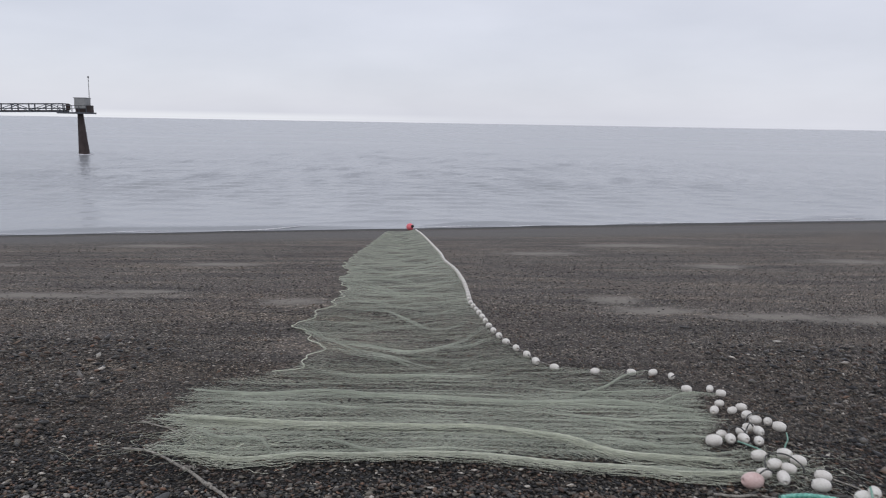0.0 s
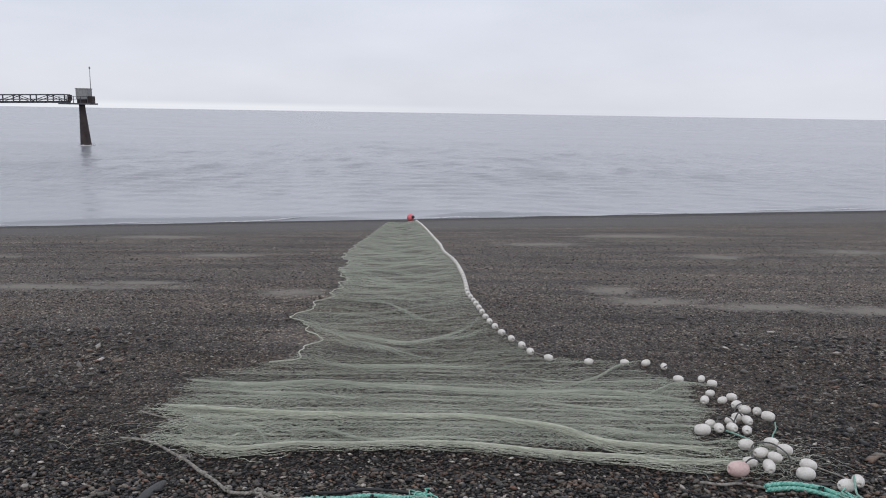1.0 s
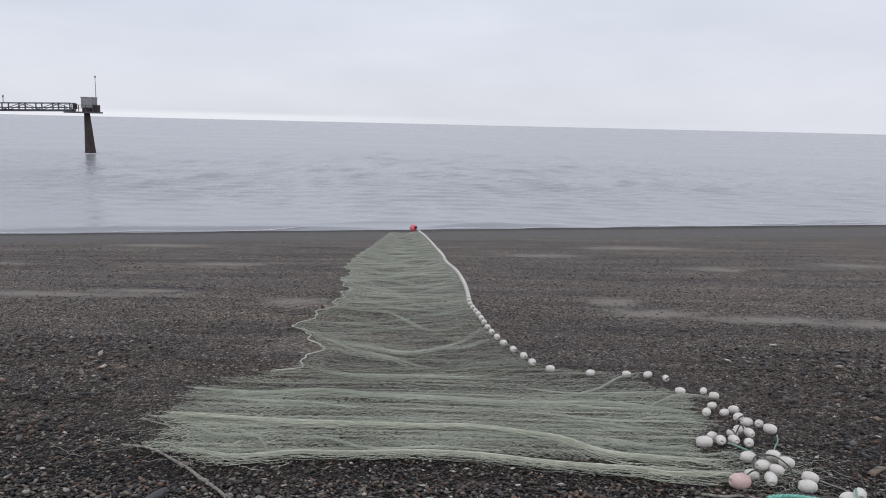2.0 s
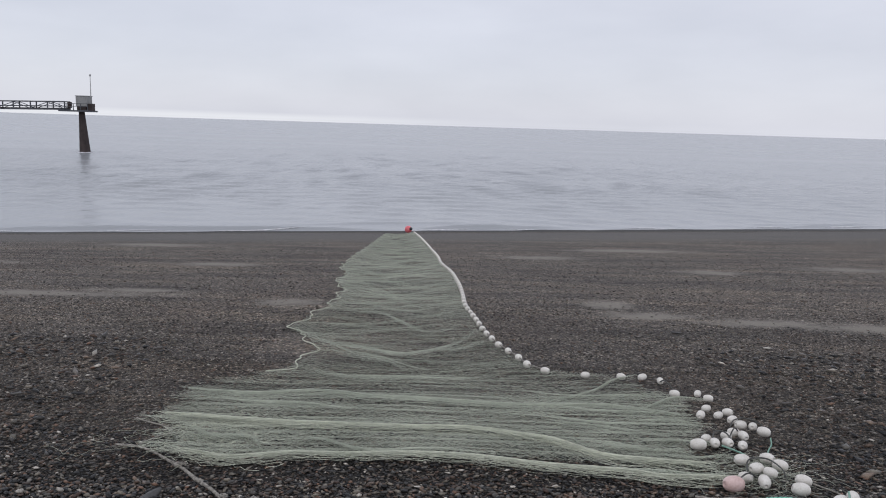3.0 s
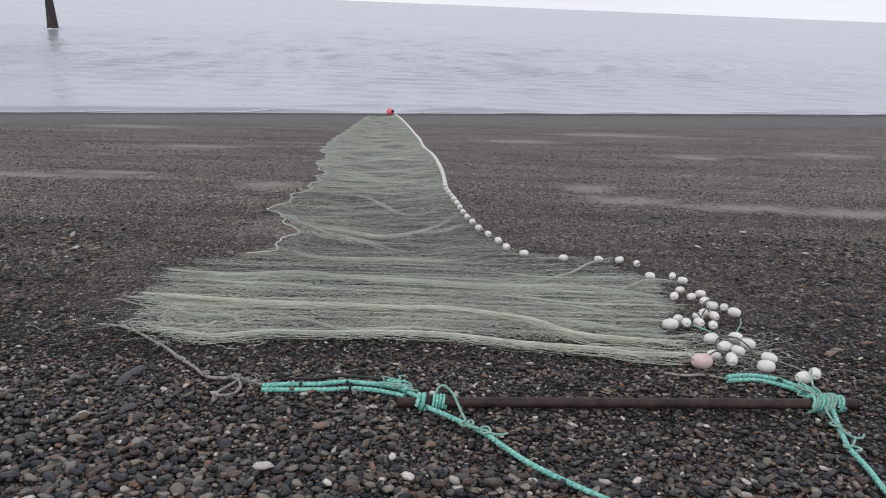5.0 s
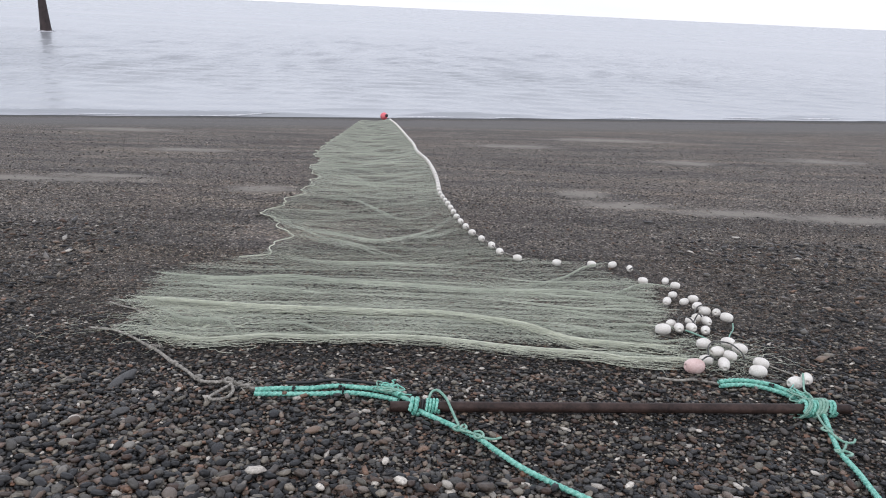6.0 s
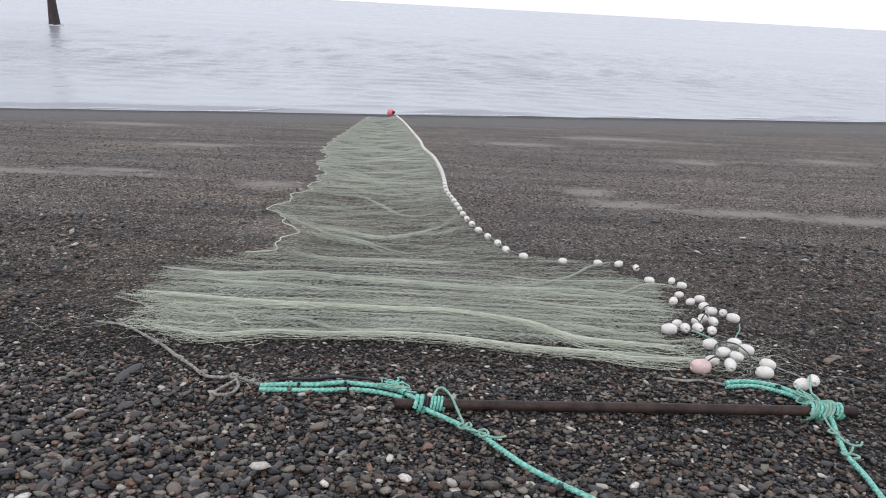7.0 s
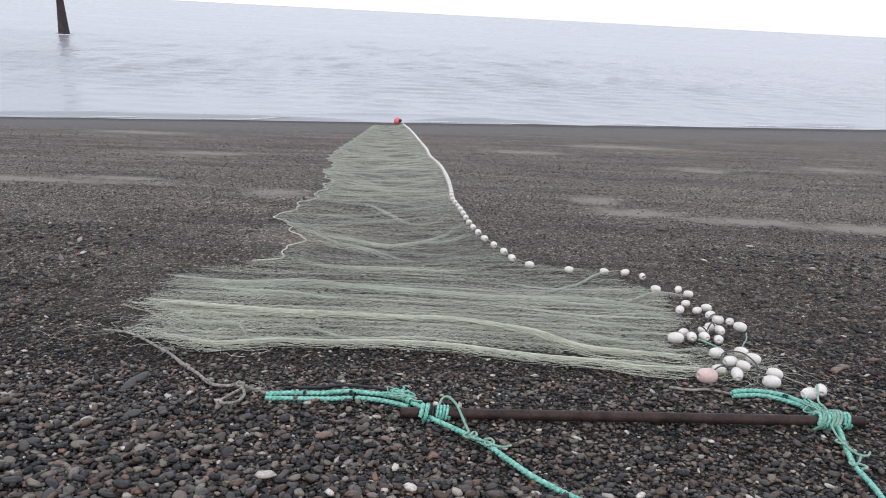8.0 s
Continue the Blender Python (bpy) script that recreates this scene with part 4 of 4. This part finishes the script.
haul_r = tagged(empty("rope", pose(2.1, 3.2, float(gz(2.1, 3.2)))), "turquoise green twisted rope leading away from the pole end", "rope", "ropes of the net")
laid("line", on_beach([(2.19, 3.535), (2.165, 3.45), (2.12, 3.33), (2.075, 3.19), (2.05, 3.10), (2.035, 2.93), (2.01, 2.77), (1.98, 2.55), (1.93, 2.25)], 0.034), 0.0135, GREEN_ROPE, haul_r)
cord("tail", on_beach([(2.17, 3.60), (2.14, 3.50), (2.11, 3.38), (2.10, 3.28), (2.11, 3.19), (2.15, 3.18), (2.18, 3.215)], 0.05), 0.006, PALE_ROPE, haul_r, "thin faded cord tail")
cord("hitch", on_beach([(2.10, 3.36), (2.13, 3.33), (2.10, 3.31), (2.08, 3.34), (2.11, 3.36)], 0.045), 0.006, PALE_ROPE, haul_r, "thin cord half hitch")
cord("hitch", on_beach([(2.13, 3.20), (2.09, 3.14), (2.04, 3.09), (2.03, 3.12), (2.08, 3.10), (2.09, 3.07), (2.05, 3.06)], 0.045), 0.006, PALE_ROPE, haul_r, "thin cord half hitch")

# foot rope's loose end, which leads to the green rope
lead_end = tagged(empty("rope", pose(-1.3, 4.1, float(gz(-1.3, 4.1)))), "weathered grey rope end knotted to the green rope", "rope")
laid("line", on_beach([(-2.00, 4.61), (-1.86, 4.59), (-1.73, 4.51), (-1.59, 4.38), (-1.45, 4.24), (-1.32, 4.07), (-1.21, 3.96)], 0.027), 0.0085, GREY_ROPE, lead_end)
laid("line", on_beach([(-1.46, 4.25), (-1.33, 4.09), (-1.21, 3.95), (-1.09, 3.80), (-1.00, 3.78), (-0.94, 3.79), (-0.83, 3.73), (-0.74, 3.68)], 0.030), 0.0098, GREY_ROPE, lead_end)
laid("loop", on_beach([(-0.92, 3.77), (-0.89, 3.70), (-0.88, 3.64), (-0.90, 3.57), (-0.96, 3.55), (-0.98, 3.58), (-0.96, 3.64), (-0.93, 3.70), (-0.91, 3.75)], 0.034), 0.0085, GREY_ROPE, lead_end)
erng = np.random.default_rng(17)
for kx, ky, kr in ((-1.50, 4.28, 0.022), (-1.30, 4.05, 0.018), (-1.11, 3.83, 0.030), (-0.93, 3.78, 0.032), (-0.82, 3.73, 0.030)):
    ring = [(kx + kr * math.cos(2.4 * k) * erng.uniform(0.6, 1.2), ky + kr * math.sin(2.4 * k) * erng.uniform(0.6, 1.2)) for k in range(9)]
    cord("knot", [(x, y, z + erng.uniform(0, 0.02)) for x, y, z in on_beach(ring, 0.028)], 0.0075, GREY_ROPE, lead_end)
for k in range(16):
    fx, fy = (-0.84, 3.72) if k % 3 else (-1.49, 4.28)
    fx, fy = fx + erng.normal(0, 0.03), fy + erng.normal(0, 0.02)
    bits = [(fx, fy), (fx + erng.normal(0.01, 0.03), fy + erng.normal(0, 0.025)), (fx + erng.normal(0.02, 0.05), fy + erng.normal(0, 0.04))]
    cord("fray", [(x, y, z + erng.uniform(0, 0.025)) for x, y, z in on_beach(bits, 0.035)], 0.0018, GREY_ROPE, lead_end, "frayed beige yarn")
cord("tie", [(-1.075 + 0.002 * k, 3.81 + 0.018 * math.cos(2.1 * k), float(gz(-1.07, 3.81)) + 0.03 + 0.018 * math.sin(2.1 * k)) for k in range(5)], 0.004, BLACK_TAPE, lead_end, "black cord tie")

# ---- trestle in the sea ----
PY = 81.7
tower = tagged(empty("pier", pose(-37.1, PY, 0)), "dark trestle conveyor ending on a tapered piling in the sea", "pier")
bm = ring_solid([(0.56, -4.5), (0.55, 0.0), (0.50, 0.6), (0.30, 3.9), (0.29, 4.2)], 14)
for v in bm.verts:
    v.co.x -= 0.045 * v.co.z
    v.co += Vector((-37.1, PY, 0))
part("piling", bm, PILE_STEEL, tower, "dark tapered piling", smooth=True)
bm = bmesh.new()
box(bm, -39.2, PY - 1.1, 4.18, -36.1, PY + 1.1, 4.34, 0.02)
part("platform", bm, TRUSS_STEEL, tower, smooth=False)
bm = bmesh.new()
for x in np.linspace(-39.1, -36.2, 5):
    bar(bm, (x, PY - 1.05, 4.34), (x, PY - 1.05, 5.0), 0.06)
bar(bm, (-39.1, PY - 1.05, 5.0), (-36.2, PY - 1.05, 5.0), 0.05)
bar(bm, (-39.1, PY - 1.05, 4.7), (-36.2, PY - 1.05, 4.7), 0.04)
part("railing", bm, TRUSS_STEEL, tower, smooth=False)
bm = bmesh.new()
box(bm, -37.6, PY - 0.6, 4.75, -36.42, PY + 0.6, 5.78, 0.03)
cabin = part("cabin", bm, CABIN, tower, "small grey machinery cabin", smooth=False)
bm = bmesh.new()
box(bm, -37.64, PY - 0.65, 5.76, -36.38, PY + 0.65, 5.84, 0.02)
part("roof", bm, CABIN, cabin, smooth=False)
bm = bmesh.new()
box(bm, -36.45, PY - 0.5, 4.34, -36.0, PY + 0.3, 5.05, 0.03)
box(bm, -37.55, PY - 0.5, 4.34, -36.6, PY + 0.5, 4.75, 0.02)
part("machinery", bm, PILE_STEEL, tower, smooth=False)
bm = bmesh.new()
box(bm, -38.35, PY - 0.9, 4.55, -38.0, PY - 0.5, 5.15, 0.05)
part("motor", bm, RUST, tower, "rusty red motor housing", smooth=False)
for px in (-37.5, -37.2, -36.9, -36.6):
    bm = bmesh.new()
    box(bm, px - 0.05, PY - 0.64, 4.8, px + 0.05, PY - 0.59, 5.74, 0.01)
    part("panel_rib", bm, CABIN, cabin, smooth=False)
mast = part("mast", ring_solid([(0.05, 0), (0.045, 1.5), (0.03, 3.2)], 8), CABIN, tower, "thin pale mast")
mast.matrix_basis = Matrix.Translation((-36.1, PY - 0.4, 4.6))
lamp = part("beacon", ring_solid([(0.05, 0), (0.09, 0.05), (0.09, 0.18), (0.04, 0.24)], 8), CABIN, mast)
lamp.matrix_basis = Matrix.Translation((-36.1, PY - 0.4, 7.78))
post = part("post", ring_solid([(0.04, 0), (0.04, 0.55), (0.09, 0.58), (0.09, 0.78), (0.04, 0.82)], 8), CABIN, tower, "short lamp post on the walkway")
post.matrix_basis = Matrix.Translation((-45.6, PY - 0.6, 5.05))
X0, X1, BAY, SLOPE = -66.0, -38.75, 1.75, 0.018
for y in (PY - 0.6, PY + 0.6):
    bm = bmesh.new()
    for z, w in ((4.40, 0.13), (5.18, 0.10), (4.72, 0.08)):
        bar(bm, (X0, y, z + SLOPE * (X0 - X1)), (X1, y, z), w)
    part("chord", bm, TRUSS_STEEL, tower, smooth=False)
k, x = 0, X1
while x > X0 + 0.1:
    bm = bmesh.new()
    d = SLOPE * (x - X1)
    for y in (PY - 0.6, PY + 0.6):
        bar(bm, (x, y, 4.4 + d), (x, y, 5.18 + d), 0.10)
        bar(bm, (x, y, d + (5.1 if k % 2 else 4.45)), (x - BAY, y, d + (4.45 if k % 2 else 5.1)), 0.06)
    for z in (5.18, 4.4):
        bar(bm, (x, PY - 0.6, z + d), (x, PY + 0.6, z + d), 0.08)
    part("brace", bm, TRUSS_STEEL, tower, smooth=False)
    x, k = x - BAY, k + 1
bm = bmesh.new()
box(bm, X0, PY - 0.5, 4.46, X1, PY + 0.5, 4.54)
for v in bm.verts:
    v.co.z += SLOPE * (v.co.x - X1)
part("walkway", bm, PILE_STEEL, tower, smooth=False)
part("piling", ring_solid([(0.56, -4.5), (0.55, 0.0), (0.30, 3.9), (0.29, 4.35)], 14), PILE_STEEL, tower).matrix_basis = Matrix.Translation((X0 + 0.6, PY, 0))


# ---- gravel: every pebble near the path of the eye is a stone of its own ----
def stone_base(level):
    """A unit pebble: 0, eight faces; 1, twenty; 2, flattened above and below; 3, round."""
    bm = bmesh.new()
    if level == 2:
        bmesh.ops.create_uvsphere(bm, u_segments=7, v_segments=4, radius=1)
        for v in bm.verts:
            v.co.z = math.copysign(min(abs(v.co.z) * 1.15, 0.9), v.co.z)
        bmesh.ops.triangulate(bm, faces=bm.faces[:])
    elif level:
        bmesh.ops.create_icosphere(bm, subdivisions=1 if level == 1 else 2, radius=1)
    else:
        top, foot_v = bm.verts.new((0.1, 0, 1)), bm.verts.new((0, 0, -0.8))
        rim = [bm.verts.new((math.cos(a), math.sin(a), 0.1)) for a in (0, 1.4, 2.9, 4.5)]
        for k in range(4):
            bm.faces.new((rim[k], rim[(k + 1) % 4], top))
            bm.faces.new((rim[(k + 1) % 4], rim[k], foot_v))
    v = np.array([v.co[:] for v in bm.verts])
    bm.verts.index_update()
    f = np.array([[w.index for w in fc.verts] for fc in bm.faces])
    bm.free()
    return v, f


def scatter(name, y0, y1, half, cell, size, level, seed, keep=(1.0, 1.0), mat=None, grade=0.0, around=None):
    """Loose stones over a stretch of the beach, thinning out at its sides; grade: how much coarser they are up the bank."""
    r = np.random.default_rng(seed)
    base_v, base_f = stone_base(level)
    gx, gy = np.meshgrid(np.arange(-half, half, cell), np.arange(y0, y1, cell * 0.9))
    gx, gy = gx.ravel(), gy.ravel()
    gx, gy = gx + r.uniform(-0.5, 0.5, gx.size) * cell, gy + r.uniform(-0.5, 0.5, gx.size) * cell
    thin = 0.5 + 0.5 * np.sin(1.7 * gx + 0.9 * np.sin(2.1 * gy)) * np.sin(1.9 * gy + 0.6 * gx)
    ok = r.uniform(0, 1, gx.size) < np.interp(gy, (y0, y1), keep) * (0.7 + 0.6 * thin)
    ok &= r.uniform(0, 1, gx.size) < np.clip((half - np.abs(gx)) / 0.5, 0, 1)
    if around:
        ok &= (np.abs(gx) > around[0]) | (gy < around[1])
    for x, y, a, d in BARE:
        q = np.hypot((gx - x) / a, (gy - y) / d) + 0.25 * np.sin(5 * gx + 3 * gy) * np.sin(7 * gy - 4 * gx)
        ok &= r.uniform(0, 1, gx.size) < np.clip((q - 0.85) / 0.7, 0.06, 1)
    gx, gy = gx[ok], gy[ok]
    n = gx.size
    s = size * np.exp(np.clip(r.normal(-0.08, 0.48, n), -1.1, 0.8))
    s = s * (1 + grade * np.clip((3.7 - gy - 0.22 * gx) / 1.3, 0, 1.3))
    dims = np.stack([s * r.uniform(0.95, 1.7, n), s * r.uniform(0.65, 1.0, n), s * r.uniform(0.26, 0.6, n)], 1) * 0.5
    rough = 1 + r.normal(0, 0.13 if level < 2 else 0.11, (n, len(base_v), 1))
    # a lean of the outline, so that few stones are plain ovals
    skew = r.normal(0, 0.22, (n, 1, 3))
    v = base_v[None] * rough
    v = v * (1 + (v * skew).sum(-1, keepdims=True) * 0.8) * dims[:, None]
    tilt = r.normal(0, 0.22, n)
    ct, st = np.cos(tilt)[:, None], np.sin(tilt)[:, None]
    v = np.stack([v[..., 0] * ct + v[..., 2] * st, v[..., 1], -v[..., 0] * st + v[..., 2] * ct], -1)
    w = r.normal(0, 0.9, n)
    cw, sw = np.cos(w)[:, None], np.sin(w)[:, None]
    v = np.stack([v[..., 0] * cw - v[..., 1] * sw + gx[:, None], v[..., 0] * sw + v[..., 1] * cw + gy[:, None],
                  v[..., 2] + (gz(gx, gy) + dims[:, 2] * r.uniform(0.0 if level == 2 else 0.2, 3.6 if level == 2 else 2.9, n))[:, None]], -1)
    f = (base_f[None] + (np.arange(n) * len(base_v))[:, None, None]).reshape(-1, 3)
    return tagged(new(name, mesh_of(name, v.reshape(-1, 3), f, mat or PEBBLE, True)), "loose rounded grey and brown pebbles covering the beach", "gravel", kind="stuff")


scatter("gravel", 2.25, 2.85, 2.3, 0.0190, 0.0178, 2, 11, grade=0.38)
scatter("gravel", 2.8, 4.1, 2.95, 0.0178, 0.0168, 1, 12, grade=0.38)
scatter("gravel", 4.05, 5.0, 3.4, 0.0178, 0.0172, 0, 18)
scatter("gravel", 4.9, 5.7, 3.8, 0.0208, 0.0160, 0, 13, (1.0, 0.9), DRY_PEBBLE)
scatter("gravel", 5.6, 7.1, 4.7, 0.0212, 0.0155, 0, 17, (0.95, 0.8), DRY_PEBBLE)
scatter("gravel", 7.0, 12.0, 7.6, 0.036, 0.0172, 0, 14, (1.15, 0.3), DRY_PEBBLE)
scatter("gravel", 12.0, 21.0, 13.0, 0.088, 0.020, 0, 15, (1.3, 0.0), DRY_PEBBLE)
scatter("gravel", -3.0, 8.0, 8.0, 0.075, 0.036, 0, 16, (1.2, 1.0), PEBBLE, around=(2.6, 2.3))

# the larger stones in front, one by one
stone_v, stone_f = stone_base(3)
STONES = []
srng = np.random.default_rng(21)
for k in range(10):
    sv = stone_v * (1 + srng.normal(0, 0.035, (len(stone_v), 1))) * np.array([1.0, srng.uniform(0.7, 0.9), srng.uniform(0.42, 0.6)])
    STONES.append(mesh_of("pebble", sv, stone_f, PEBBLE, True))
for k in range(290):
    y = 2.45 + 1.1 * srng.uniform() ** 1.6
    x = srng.uniform(-1, 1) * (0.6 * y + 0.2)
    if srng.uniform() < 0.35:
        x = -abs(x)
    s = (0.013 + 0.017 * srng.uniform() ** 2.5) * (1.25 if x < -0.3 else 1.0)
    ob = new("pebble", STONES[k % 10])
    ob.matrix_basis = pose(x, y, float(gz(x, y)) + 0.008 + s * 0.35, srng.uniform(-12, 12), srng.uniform(-12, 12), srng.uniform(0, 360)) @ Matrix.Diagonal((s * 1.15, s, s, 1))
    under(ob, ground)
SLATE = grained("dark_slate", (0.035, 0.034, 0.034), (0.10, 0.098, 0.094), 40, 0.5, 0.4)
for x, y, s, wide, yaw in ((-1.51, 3.82, 0.115, 0.36, 66), (-1.37, 3.42, 0.045, 0.8, 20), (-0.82, 3.44, 0.03, 0.75, 30)):
    me = STONES[int(s * 1000) % 10].copy()
    me.materials[0] = SLATE
    ob = new("pebble", me)
    ob.matrix_basis = pose(x, y, float(gz(x, y)) + 0.018, 6, -8, yaw) @ Matrix.Diagonal((s, s * wide, s * min(0.6, wide), 1))
    under(ob, ground)
PALE_STONE = grained("bleached_driftwood", (0.42, 0.39, 0.34), (0.62, 0.59, 0.53), 30, 0.8, 0.4)
for x, y, s, mat in ((2.89, 9.02, 0.07, SLATE), (3.64, 8.18, 0.06, PALE_STONE), (-0.08, 4.05, 0.024, PALE_STONE)):
    me = STONES[3].copy()
    me.materials[0] = mat
    ob = new("pebble", me)
    ob.matrix_basis = pose(x, y, float(gz(x, y)) + 0.015, 4, 6, 8) @ Matrix.Diagonal((s, s * 0.4, s * 0.35, 1))
    under(ob, ground)
